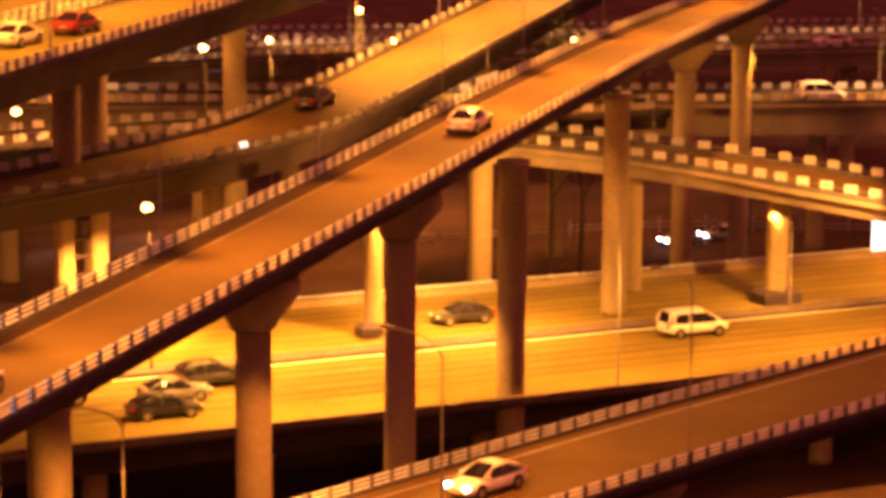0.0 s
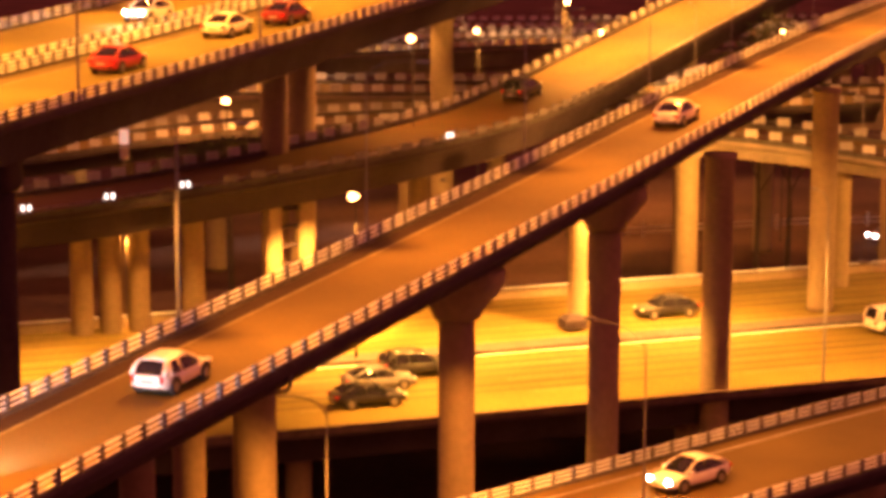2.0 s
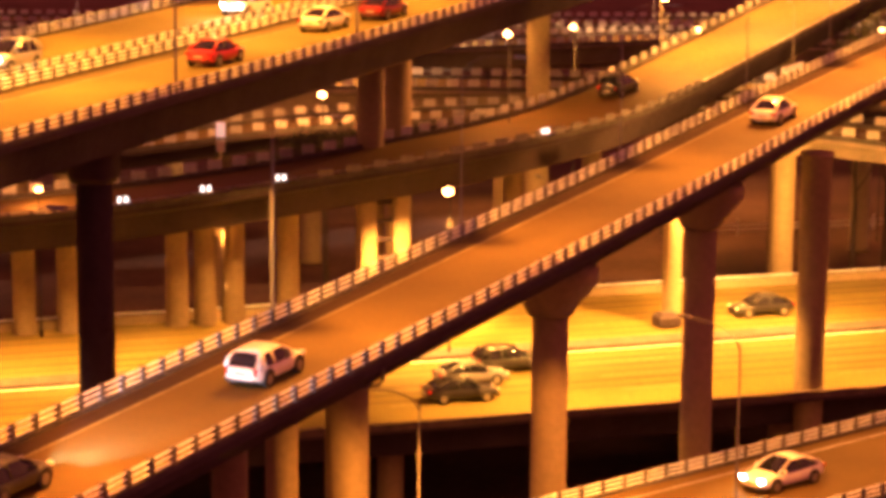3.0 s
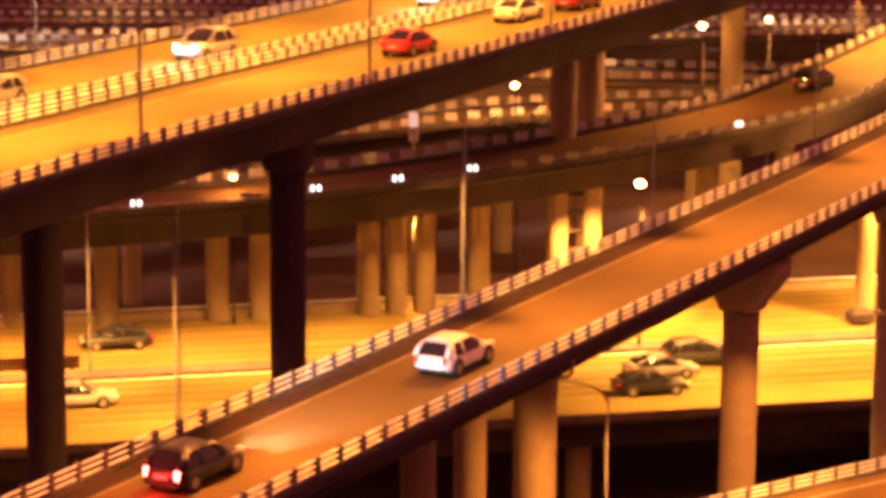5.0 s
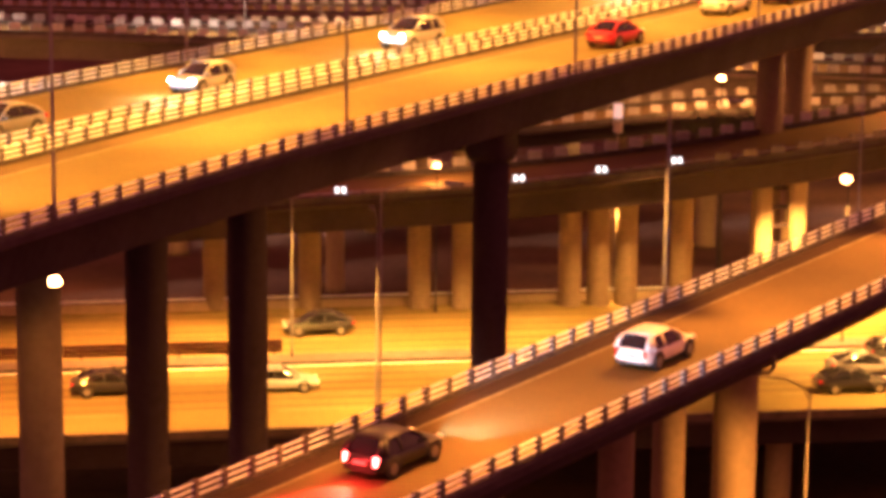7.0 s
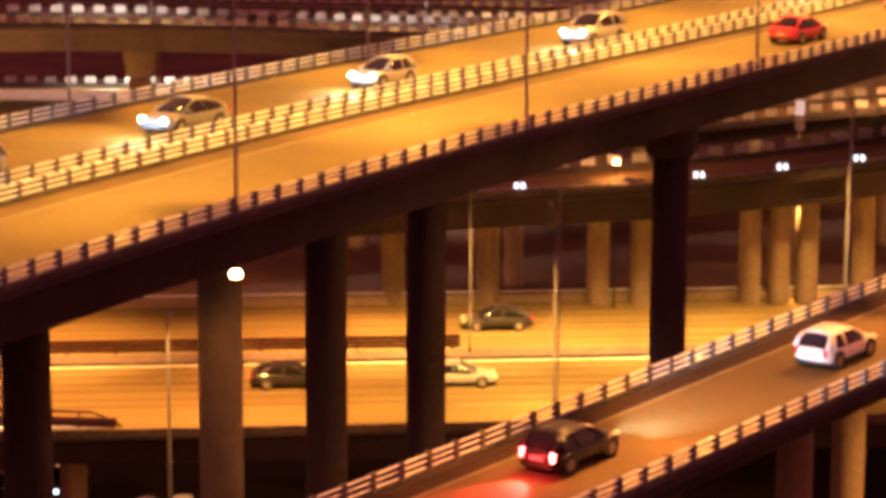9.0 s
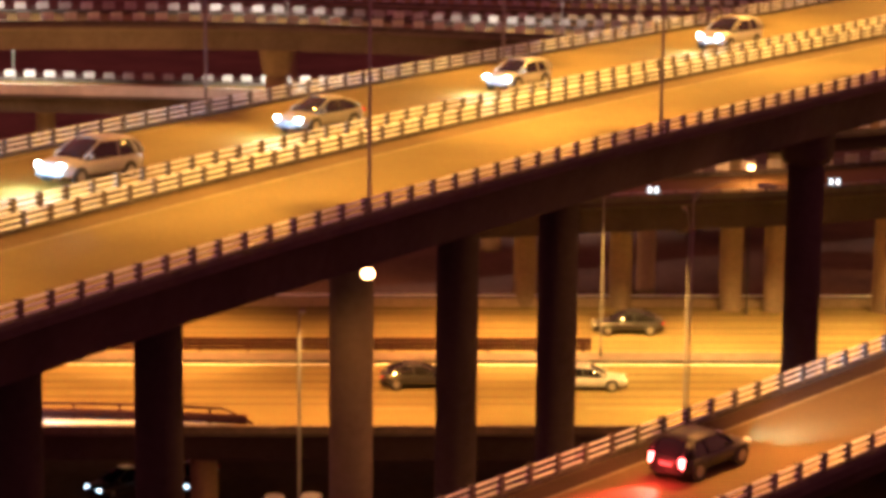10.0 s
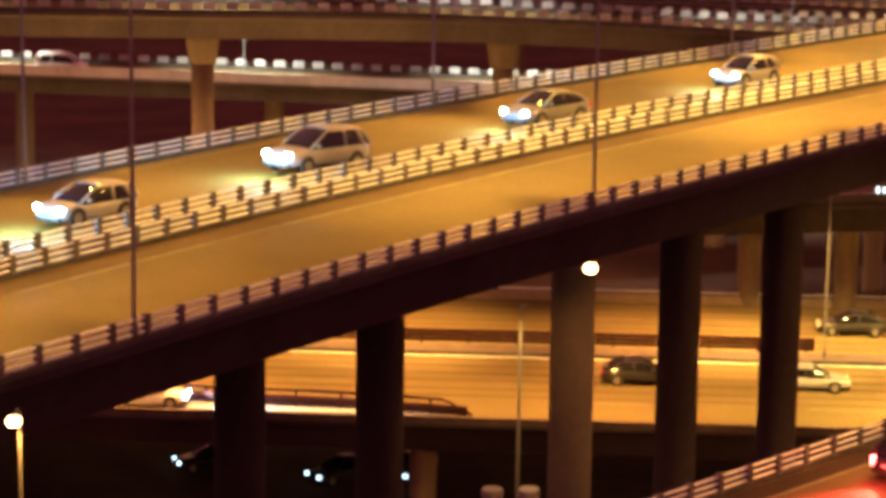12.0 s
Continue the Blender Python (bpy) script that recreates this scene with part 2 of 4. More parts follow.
def pier(root, place, heading, top, radius, base=0.0, capital=True, spread=2.0, mat=None, square=False):
    """A round concrete column with a flared head."""
    bm = bmesh.new()
    h = top - base
    if capital:
        lathe(bm, [(radius * 1.04, 0), (radius, 0.6), (radius, h - 2.6)], 24)
        # flared crosshead, wide across the road
        rings = [(radius * 1.12, radius * 1.12, h - 2.62), (radius * 1.2, radius * 1.35, h - 2.2), (radius * 1.35, spread * 0.8, h - 1.4), (radius * 1.4, spread, h - 0.8), (radius * 1.4, spread, h)]
        loops = []
        for a, b, z in rings:
            loops.append([bm.verts.new((math.copysign(abs(math.cos(q)) ** 0.6, math.cos(q)) * a, math.copysign(abs(math.sin(q)) ** 0.6, math.sin(q)) * b, z)) for q in [2 * math.pi * k / 28 for k in range(28)]])
        for a, b in zip(loops, loops[1:]):
            for k in range(28):
                bm.faces.new((a[k], a[(k + 1) % 28], b[(k + 1) % 28], b[k])).smooth = True
        bm.faces.new(loops[0][::-1])
        bm.faces.new(loops[-1])
    elif square:
        box(bm, -radius, radius, -radius, radius, 0, h)
        bmesh.ops.bevel(bm, geom=bm.edges[:], offset=radius * 0.25, segments=2, affect="EDGES")
    else:
        lathe(bm, [(radius * 1.04, 0), (radius, 0.5), (radius, h - 0.5), (radius * 1.15, h - 0.3), (radius * 1.15, h)], 24)
    ob = part("pier", bm, mat or CONCRETE, root)
    ob.matrix_basis = Matrix.Translation((place[0], place[1], base)) @ Matrix.Rotation(heading, 4, "Z")
    return ob


def box_girder(width, depth, inset=0.24, lip=0.3):
    """The cross-section of a concrete box girder under a road."""
    w = width / 2 + 0.45
    return [(-w, -0.02), (w, -0.02), (w, -lip), (w * (1 - inset), -lip - 0.35), (w * (1 - inset) - 0.5, -depth), (-w * (1 - inset) + 0.5, -depth), (-w * (1 - inset), -lip - 0.35), (-w, -lip)]


def viaduct(name, label, way, width, depth=1.9, road=None, loose=(True, True), gap=1.45, lines=(), line_paint=None, rail=None, s0=0.0, s1=None, girder=None, boarded=None, inset=0.24, near_rail=False):
    """One elevated road: surface, girder, painted lines, a railing on each edge."""
    s1 = way.length if s1 is None else s1
    root = thing(name, label, "viaduct")
    part("girder", sweep(way, box_girder(width, depth, inset), s0, s1), girder or SHADED_CONCRETE, root, "weathered concrete box girder, tone set for light or shade")
    part("road_surface", sweep(way, [(width / 2, 0.004), (-width / 2, 0.004)], s0, s1, closed=False), road or ASPHALT, root, "worn asphalt under sodium light")
    for o in lines:
        part("edge_line", sweep(way, [(o + 0.08, 0.010), (o - 0.08, 0.010)], s0, s1, closed=False), line_paint or LINE, root)
    for k, side in enumerate((1, -1)):
        off = side * (width / 2 + 0.2)
        if boarded and (side > 0 or not near_rail):
            boards(root, way, off, *boarded)
        else:
            railing(root, way, off, s0, s1, gap, loose=loose[k] and not near_rail, **(rail or {}))
    return root


# ---------------------------------------------------------------- ground
EXPRESS_Z = 8.0
bm = bmesh.new()
box(bm, -1500, 1500, -600, 3000, -2, 0)
tagged(part("ground", bm, EARTH, None), "dark bare ground below the viaducts", "ground", kind="structure")

# ---------------------------------------------------------------- the ramp in front
W_A, W_B, W_R, W_C, W_E = 6.3, 19.8, 8.4, 8.0, 31.4
way_a = Way([(-6.7, 78.1, 21.35), (9.7, 104.2, 22.4), (26.2, 130.2, 23.6), (42.6, 156.3, 25.0), (59.1, 182.4, 26.1), (75.5, 208.4, 26.6)], 30, 50)
LOW_RAIL = dict(height=0.70, kerb=0.13, bars=(0.26, 0.48, 0.70), bar_h=0.07)
ramp_a = viaduct("ramp_viaduct", "single-lane concrete ramp viaduct with white railings", way_a, W_A, 1.6, lines=(2.05,), line_paint=WORN_LINE, rail=LOW_RAIL, inset=0.3)
part("shoulder", sweep(way_a, [(3.1, 0.008), (2.12, 0.008)], closed=False), SHOULDER, ramp_a, "dark red-brown shoulder strip")
part("edge_strip", sweep(way_a, [(-2.5, 0.008), (-3.1, 0.008)], closed=False), EDGE_STRIP, ramp_a, "pale strip along the near edge")
for deg, o in ((9.34, 0), (12.81, 0), (15.41, -3.3), (17.78, -3.0), (19.34, 0), (20.6, 0)):
    s = way_a.bearing(deg, o)
    p, h, n, g = way_a.at(s)
    pier(ramp_a, p + n * o, h, p.z - 1.6, 0.92, EXPRESS_Z if deg == 17.78 else 0.0, capital=o == 0, spread=2.4)

for deg, o, rad in ((4.47, -0.4, 0.92), (2.98, 1.6, 0.68), (1.7, 0.0, 0.7)):
    s = way_a.bearing(deg, o)
    p, h, n, g = way_a.at(s)
    pier(ramp_a, p + n * o, h, p.z - 1.5, rad, capital=False)
# drain pipe under the girder
p, h, n, g = way_a.at(way_a.bearing(5.4, -2.6))
q = p - n * 2.6
bm = bmesh.new()
tube(bm, [q + Vector((0, 0, -0.5)), q + Vector((0, 0, -1.35)), q + Vector((-0.2, -0.1, -1.55)), q + Vector((-1.6, -0.3, -1.6))], 0.09)
part("drain_pipe", bm, POST_PAINT, ramp_a, "dark drain pipe")

# ---------------------------------------------------------------- the wide two-way viaduct
way_b = Way([(-38.8, 66.9, 27.2), (-30.1, 87.1, 27.9), (-20.5, 107.0, 28.5), (-10.3, 127.7, 28.8), (1.0, 149.8, 29.1), (13.4, 172.3, 29.8)], 30, 110)
main_b = viaduct("main_viaduct", "wide two-way concrete viaduct with a railed median", way_b, W_B, 2.6, road=CONCRETE_ROAD, loose=(False, True), rail=LOW_RAIL, lines=(9.2, 1.7, -2.75, -9.2), line_paint=WORN_LINE, inset=0.16)
# Shade beside the median rail, put into a darker strip of road.
part("shoulder", sweep(way_b, [(-1.1, 0.008), (-2.6, 0.008)], closed=False), RAIL_SHADE, main_b, "road strip darkened as shade of the median rail")
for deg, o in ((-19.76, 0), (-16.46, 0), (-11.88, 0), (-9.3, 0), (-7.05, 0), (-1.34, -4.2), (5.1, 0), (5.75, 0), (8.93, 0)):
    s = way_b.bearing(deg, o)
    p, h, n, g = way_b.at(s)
    # Shade is put into the tone of the left piers; the others stay plain.
    pier(main_b, p + n * o, h, p.z - 2.5, 0.98, spread=2.0 if o == 0 else 1.5, mat=HALF_LIT_CONCRETE if deg == -11.88 else CONCRETE if deg > 0 else SHADED_CONCRETE)
for o in (0.9, -1.0):
    railing(main_b, way_b, o, 0, way_b.length, loose=False, **LOW_RAIL)
part("median_strip", sweep(way_b, bar(-0.8, 0.7, -0.02, 0.12)), KERB, main_b)

# ---------------------------------------------------------------- the low ramp
way_r = Way([(29.7, 114.0, 11.3), (42.3, 122.7, 11.3), (54.8, 131.3, 11.1)], 34, 50)
ramp_r = viaduct("lower_ramp", "low concrete ramp viaduct with striped railings", way_r, W_R, 1.5, lines=(W_R / 2 - 1.0,), rail=LOW_RAIL)
for s in (20, 48, 76):
    p, h, n, g = way_r.at(s)
    pier(ramp_r, p, h, p.z - 1.5, 0.8, spread=2.2)

# ---------------------------------------------------------------- the expressway
way_e = Way([(-149.6, 121.5, 8), (-49.5, 142.6, 8), (0.5, 153.1, 8), (50.5, 163.6, 8), (150.4, 184.5, 8)], 60, 140, 4.0)
express = thing("expressway", "broad two-way expressway deck under bright sodium lamps", "expressway")
part("girder", sweep(way_e, box_girder(W_E, 2.3, 0.12), step=8), SHADED_CONCRETE, express, "weathered grey concrete deck edge, toned dark for shade")
part("road_surface", sweep(way_e, [(W_E / 2, 0.004), (-W_E / 2, 0.004)], closed=False, step=8), CONCRETE_ROAD, express, "pale worn road surface")
# The near parapet is browner and darker than the far one.
part("parapet", sweep(way_e, [(-W_E / 2 - 0.47, -0.12), (-W_E / 2 - 0.47, 0.34), (-W_E / 2 - 0.2, 0.34), (-W_E / 2, 0.0)], step=6), DARK_BROWN, express, "low dark brown concrete parapet")
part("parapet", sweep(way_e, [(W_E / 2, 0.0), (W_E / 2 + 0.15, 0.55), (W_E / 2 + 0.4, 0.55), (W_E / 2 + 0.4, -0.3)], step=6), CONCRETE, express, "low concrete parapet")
part("rail_bar", sweep(way_e, bar(W_E / 2 + 0.24, W_E / 2 + 0.32, 0.72, 0.8), step=6), WHITE_PAINT, express, "white steel rail bar")
part("median_strip", sweep(way_e, bar(-0.3, 1.8, -0.02, 0.2), step=6), KERB, express, "kerbed median strip")
part("median_soil", sweep(way_e, [(1.65, 0.206), (-0.15, 0.206)], closed=False, step=6), DARK_BROWN, express, "dusty brown soil")
for o, paint in ((14.6, WORN_LINE), (2.6, WORN_LINE), (-0.62, WHITE_PAINT), (-14.9, LINE)):
    part("edge_line", sweep(way_e, [(o + 0.1, 0.010), (o - 0.1, 0.010)], 20, way_e.length - 60, closed=False, step=6), paint, express)
for o in (10.6, 6.6, -3.9, -7.5, -11.1):
    for s in np.arange(90, 330, 15):
        part("lane_dash", sweep(way_e, [(o + 0.08, 0.010), (o - 0.08, 0.010)], s, s + 6, closed=False), WORN_LINE, express)
for o in (12.6, 8.6, 4.6, -2.25, -5.7, -9.3):
    for side in (-0.8, 0.8):
        part("tyre_track", sweep(way_e, [(o + side + 0.3, 0.006), (o + side - 0.3, 0.006)], 30, way_e.length - 70, closed=False, step=6), TYRE_TRACK, express)
guard = thing("guard_rail", "dark steel guard rail along the expressway median", "guard rail")
for z in (0.3, 0.58, 0.86):
    part("rail_beam", sweep(way_e, [(1.95, z), (2.02, z + 0.13), (1.95, z + 0.26), (1.88, z + 0.13)], 60, way_e.bearing(-6.1), step=5), RED_RAIL, guard)
bm = bmesh.new()
box(bm, -0.06, 0.06, -0.08, 0.08, 0, 1.0)
me = bpy.data.meshes.new("rail_post")
bm.to_mesh(me)
bm.free()
me.materials.append(RED_RAIL)
for s in np.arange(61, way_e.bearing(-6.1), 3.0):
    part("rail_post", me, None, guard).matrix_basis = way_e.m(s, 1.95)
for s in np.arange(95, 340, 26):
    for o in (-11, 10):
        p, h, n, g = way_e.at(s)
        pier(express, p + n * o, h, 5.7, 0.8, capital=False)
# a slip road along the near edge, parted from the main lanes by a dark red guard rail
way_s = Way([(-51.0, 129.2, 8), (-46.5, 129.7, 8), (-41, 130.6, 8), (-37, 130.8, 8), (-33.4, 130.9, 8)], 0.5, 0)
# Headlight wash is put into the paler tone of this strip.
part("slip_road", sweep(way_e, [(-12.2, 0.007), (-W_E / 2, 0.007)], 40, way_e.bearing(-14.6, -14.5), closed=False, step=4), HEADLIT_SLIP, express, "concrete slip road paled as if lit by headlights")
part("edge_line", sweep(way_e, [(-14.1, 0.011), (-14.35, 0.011)], 40, way_e.bearing(-14.9, -14.2), closed=False, step=4), WHITE_PAINT, express, "white painted edge line")
wall = thing("slip_road_barrier", "dark red steel guard rail between a slip road and the expressway", "barrier")
part("guard_beam", sweep(way_s, [(-0.12, 0.08), (-0.2, 0.22), (-0.12, 0.34), (-0.2, 0.46), (-0.12, 0.6), (0.1, 0.6), (0.1, 0.08)]), RED_RAIL, wall, "dark red guard beam")
part("dark_rail", sweep(way_s, bar(-0.06, 0.06, 0.82, 0.98), 0, way_s.length - 1.4), RED_RAIL, wall, "thin dark red rail")
bm = bmesh.new()
box(bm, -0.07, 0.07, -0.07, 0.07, 0.0, 0.9)
me = bpy.data.meshes.new("barrier_post")
bm.to_mesh(me)
bm.free()
me.materials.append(RED_RAIL)
for s in np.arange(0.5, way_s.length - 1.4, 2.6):
    part("rail_post", me, None, wall).matrix_basis = way_s.m(s, 0.0, pitch=False)
bm = bmesh.new()
tube(bm, [(-1.5, 0, 0.9), (-0.9, 0, 0.72), (0.3, 0, 0.12)], 0.08, 6)
part("rail_end", bm, RED_RAIL, wall, "sloping end of the rail").matrix_basis = way_s.m(way_s.length, 0.0, pitch=False)

# ---------------------------------------------------------------- the viaducts behind
way_c = Way([(-18.5, 165.0, 16.0), (-2.0, 167.0, 17.1), (16.5, 172, 19.0), (31.2, 183, 20.2), (40, 195, 21.2), (52, 210, 23.8)], 60, 60)
ramp_c = viaduct("rising_viaduct", "concrete viaduct that climbs behind the ramp", way_c, W_C, 2.3, boarded=(0, way_c.length), near_rail=True, rail=dict(height=0.5, kerb=0.34, bars=(0.56,), mats=(KERB, POST_PAINT, STEEL)))
s_dull = way_c.bearing(4.0, -W_C / 2)
bm = bmesh.new()
box(bm, -0.55, 0.55, -0.05, 0.05, 0.36, 0.84)
me = bpy.data.meshes.new("edge_board")
bm.to_mesh(me)
bm.free()
me.materials.append(DULL_BOARD)
for k in range(22):
    part("railing_board", me, None, ramp_c, "dull grey board").matrix_basis = way_c.m(s_dull + k * 1.85, -W_C / 2 - 0.32, pitch=False)
for deg in (-7.8, -5.5, -2.93, -1.96, 0.64, 1.25, 1.95, 3.1, 8.45, 14.6):
    s = way_c.bearing(deg, 0.5)
    p, h, n, g = way_c.at(s)
    pier(ramp_c, p + n * 0.5, h, p.z - 2.0, 0.78, capital=False)
for deg in (5.0, 5.72):
    s = way_c.bearing(deg, -1.5)
    p, h, n, g = way_c.at(s)
    pier(ramp_c, p - n * 1.5, radians(20), p.z - 2.2, 0.58, capital=False, square=True)

way_m = Way([(46.5, 181.7, 19.4), (50.8, 180.5, 19.3), (63.8, 174.4, 18.0), (73.5, 163.7, 17.0)], 0.5, 60)
link_m = viaduct("curving_viaduct", "curved concrete viaduct with white-boarded railings", way_m, 7.5, 1.5, boarded=(0, way_m.length), girder=LIT_GIRDER)
for deg, base in ((14.62, 0), (18.1, 0), (21.6, 8.0)):
    s = way_m.bearing(deg)
    p, h, n, g = way_m.at(s)
    pier(link_m, p, h, p.z - 1.4, 0.85, base, capital=False)
    if base:
        bm = bmesh.new()
        box(bm, -1.6, 1.6, -1.1, 1.1, 0, 1.1)
        bmesh.ops.bevel(bm, geom=[e for e in bm.edges if e.verts[0].co.z > 0.5 and e.verts[1].co.z > 0.5], offset=0.35, segments=1, affect="EDGES")
        part("footing", bm, SHADED_CONCRETE, link_m, "sloped concrete footing").matrix_basis = Matrix.Translation((p.x, p.y, base)) @ Matrix.Rotation(radians(12), 4, "Z")

way_k = Way([(-34, 207.4, 14.2), (-4.4, 209, 14.4), (12, 208.6, 16.3), (30, 208, 17.2), (60, 207, 18)], 4, 10)
link_k = viaduct("middle_viaduct", "concrete viaduct with a lit white railing", way_k, 7, 1.6, boarded=(0, way_k.length))
for s in np.arange(20, way_k.length, 24):
    p, h, n, g = way_k.at(s)
    pier(link_k, p, h, p.z - 1.4, 0.8, capital=False)

far_roads = []
for name, label, ctrl, width, depth in (
        ("far_viaduct", "long far concrete viaduct with white-boarded railings", [(-22, 230.6, 17.6), (23.3, 232, 16.9), (75.2, 234, 15.6), (119.2, 231, 15.3)], 9, 3.3),
        ("far_viaduct", "far concrete viaduct crossing the valley", [(-20, 285, 14.2), (28, 287, 14.2), (70, 288, 14.6), (130, 283, 15.4)], 9, 2.2),
        ("far_viaduct", "far concrete viaduct with pale boards", [(-30, 330, 12), (58, 329, 11.9), (150, 325, 12)], 9, 2.0),
        ("far_viaduct", "plain concrete viaduct carrying distant traffic", [(-40, 382, 9), (67, 378, 8.6), (170, 372, 9)], 10, 2.0),
        ("far_curved_viaduct", "far concrete viaduct bending away over the dark ground", [(-87.0, 189, 23.4), (-54.4, 210, 22.0), (-30, 226, 19.9), (-8, 243, 18.2), (20, 262, 17)], 9, 2.2),
        ("far_low_viaduct", "far low concrete viaduct with white railings", [(-121, 218, 13.9), (-84.0, 228, 13.0), (-49, 239, 12.0), (0, 254, 12)], 9, 2.0)):
    way = Way(ctrl, 2 if ctrl[0][0] == -22 else 60, 60, 3.0)
    # Paler girder tones stand in for lamplight on the far roads.
    road = viaduct(name, label, way, width, depth, boarded=(0, way.length, 1.95, 1.05, 0.42, 1.02), girder=LIT_GIRDER if width > 8 and name == "far_viaduct" else HALF_LIT_CONCRETE, near_rail=name == "far_low_viaduct", rail=dict(height=0.2, kerb=0.2, bars=()))
    if name == "far_low_viaduct":
        part("parapet", sweep(way, bar(-width / 2 - 0.42, -width / 2 - 0.16, -0.3, 0.95), step=4), PALE_WALL, road, "whitewashed parapet")
    far_roads.append((way, width))
    runs = np.arange(12, way.length, 27)
    if name == "far_curved_viaduct":
        runs = [way.bearing(d) for d in (-26.6, -20.5, -13.6, -8.6, -4.0, 0.5)]
    elif name == "far_low_viaduct":
        runs = [way.bearing(d) for d in (-30.5, -24.6, -18.95, -13.0, -7.5, -2.0)]
    for s in runs:
        p, h, n, g = way.at(s)
        pier(road, p, h, p.z - depth + 0.2, 0.95, capital=name == "far_curved_viaduct", spread=1.5)

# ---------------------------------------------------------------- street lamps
def street_lamp(m, height, reach, watts, cone=128, label="tall grey steel street lamp with a curved arm, some added for light", thick=1.0, tilt=12, colour=SODIUM, wings=False, throw=None, spread=34):
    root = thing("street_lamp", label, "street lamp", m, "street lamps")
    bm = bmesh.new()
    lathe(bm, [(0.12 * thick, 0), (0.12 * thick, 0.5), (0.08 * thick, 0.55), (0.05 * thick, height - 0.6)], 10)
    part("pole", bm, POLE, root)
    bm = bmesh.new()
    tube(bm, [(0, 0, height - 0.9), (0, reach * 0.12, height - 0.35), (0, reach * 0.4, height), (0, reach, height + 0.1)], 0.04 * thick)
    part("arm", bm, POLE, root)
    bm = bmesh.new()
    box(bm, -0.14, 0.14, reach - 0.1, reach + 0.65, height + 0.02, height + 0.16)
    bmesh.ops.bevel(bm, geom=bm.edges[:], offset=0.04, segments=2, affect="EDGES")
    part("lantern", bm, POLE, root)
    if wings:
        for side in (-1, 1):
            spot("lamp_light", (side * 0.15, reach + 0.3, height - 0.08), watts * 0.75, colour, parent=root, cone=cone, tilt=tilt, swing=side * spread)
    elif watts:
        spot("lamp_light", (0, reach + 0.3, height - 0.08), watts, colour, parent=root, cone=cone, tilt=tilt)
    # Extra sideways spot, added to brighten piers and girders.
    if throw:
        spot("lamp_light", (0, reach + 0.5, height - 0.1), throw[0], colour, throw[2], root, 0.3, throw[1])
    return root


def globe_lamp(top, base, watts, r=0.4, label="street lamp with a glaring lit lantern", cone=152, bare=False, tilt=0, swing=0, back=-0.9, hang=0.0):
    """A lamp whose lit lantern is seen: a mast, a hood and a glowing bowl."""
    root = thing("street_lamp", label, "street lamp", Matrix.Translation((top[0], top[1], base)), "lit lamps")
    h = top[2] - base
    bm = bmesh.new()
    if hang:
        lathe(bm, [(0.04, h + r * 0.9), (0.04, h + hang - 0.1), (0.14, h + hang - 0.05), (0.14, h + hang)], 8)
    else:
        lathe(bm, [(0.1, 0), (0.1, 0.4), (0.07, 0.45), (0.05, h + r)], 8, x=0.04, y=back)
        tube(bm, [(0.04, back, h + r * 0.9), (0.02, back * 0.6, h + r * 1.5), (0, 0, h + r * 1.05)], 0.035)
    part("pole", bm, DARK_POLE, root)
    bm = bmesh.new()
    lathe(bm, [(r * q, h + z * r) for q, z in ((0.3, -0.7), (0.75, -0.55), (1.0, -0.1), (0.95, 0.25), (0.6, 0.62), (0.25, 0.75))], 14)
    part("lantern_bowl", bm, LANTERN, root, "glowing lantern bowl")
    bm = bmesh.new()
    lathe(bm, [(r * 0.35, h + r * 0.72), (r * 0.3, h + r * 0.95), (0.05, h + r * 1.1)], 12)
    part("hood", bm, POLE, root)
    if not bare:
        spot("lamp_light", (0, 0, h - r * 1.3), watts, DEEP_SODIUM if watts == 550 else SODIUM, cone, root, 0.15, tilt, swing)
    else:
        lamp = bpy.data.lights.new("lamp_light", "POINT")
        lamp.energy, lamp.color, lamp.shadow_soft_size = watts, (1.0, 0.33, 0.05), 0.2
        ob = new("lamp_light", lamp)
        ob.parent = root
        ob.location = (0, 0.6, h)
    return root


W1, W_EXP = 1.5, 0.85
for deg in (-30, -22.07, -11.45, -4.7, 0.62, 4.78, 8.0, 10.5):
    s = way_b.bearing(deg, -W_B / 2 - 0.2)
    street_lamp(way_b.m(s, -W_B / 2 - 0.2, 0, pitch=False), 11, 2.2, (4500 if deg < -20 else 10000 if deg < -10 else 15000 if deg < -3 else 12500) * W1, 78, tilt=18, colour=DECK_SODIUM, wings=True)
for deg in (-24.6, -15.3, -8.4, -3.4, 1.0, 4.5):
    s = way_b.bearing(deg, W_B / 2 + 0.2)
    street_lamp(way_b.m(s, W_B / 2 + 0.2, 0, 180, pitch=False), 11, 2.2, (7000 if deg < -20 else 8500 if deg < -10 else 13500) * W1, 78, tilt=18, colour=DECK_SODIUM, wings=True)
# Added lamps that light the ramp; only some of the poles are known.
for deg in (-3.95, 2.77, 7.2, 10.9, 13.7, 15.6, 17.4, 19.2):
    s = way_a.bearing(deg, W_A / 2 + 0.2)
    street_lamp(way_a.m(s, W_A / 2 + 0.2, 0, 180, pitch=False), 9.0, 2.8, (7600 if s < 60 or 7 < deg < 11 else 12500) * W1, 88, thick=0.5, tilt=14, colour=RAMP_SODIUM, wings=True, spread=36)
street_lamp(Matrix.Translation((12.2, 111.4, 6.0)) @ Matrix.Rotation(radians(85), 4, "Z"), 11.2, 2.9, 4500 * W1, 150, thick=0.9, colour=DEEP_SODIUM, throw=(9000, 66, 120))
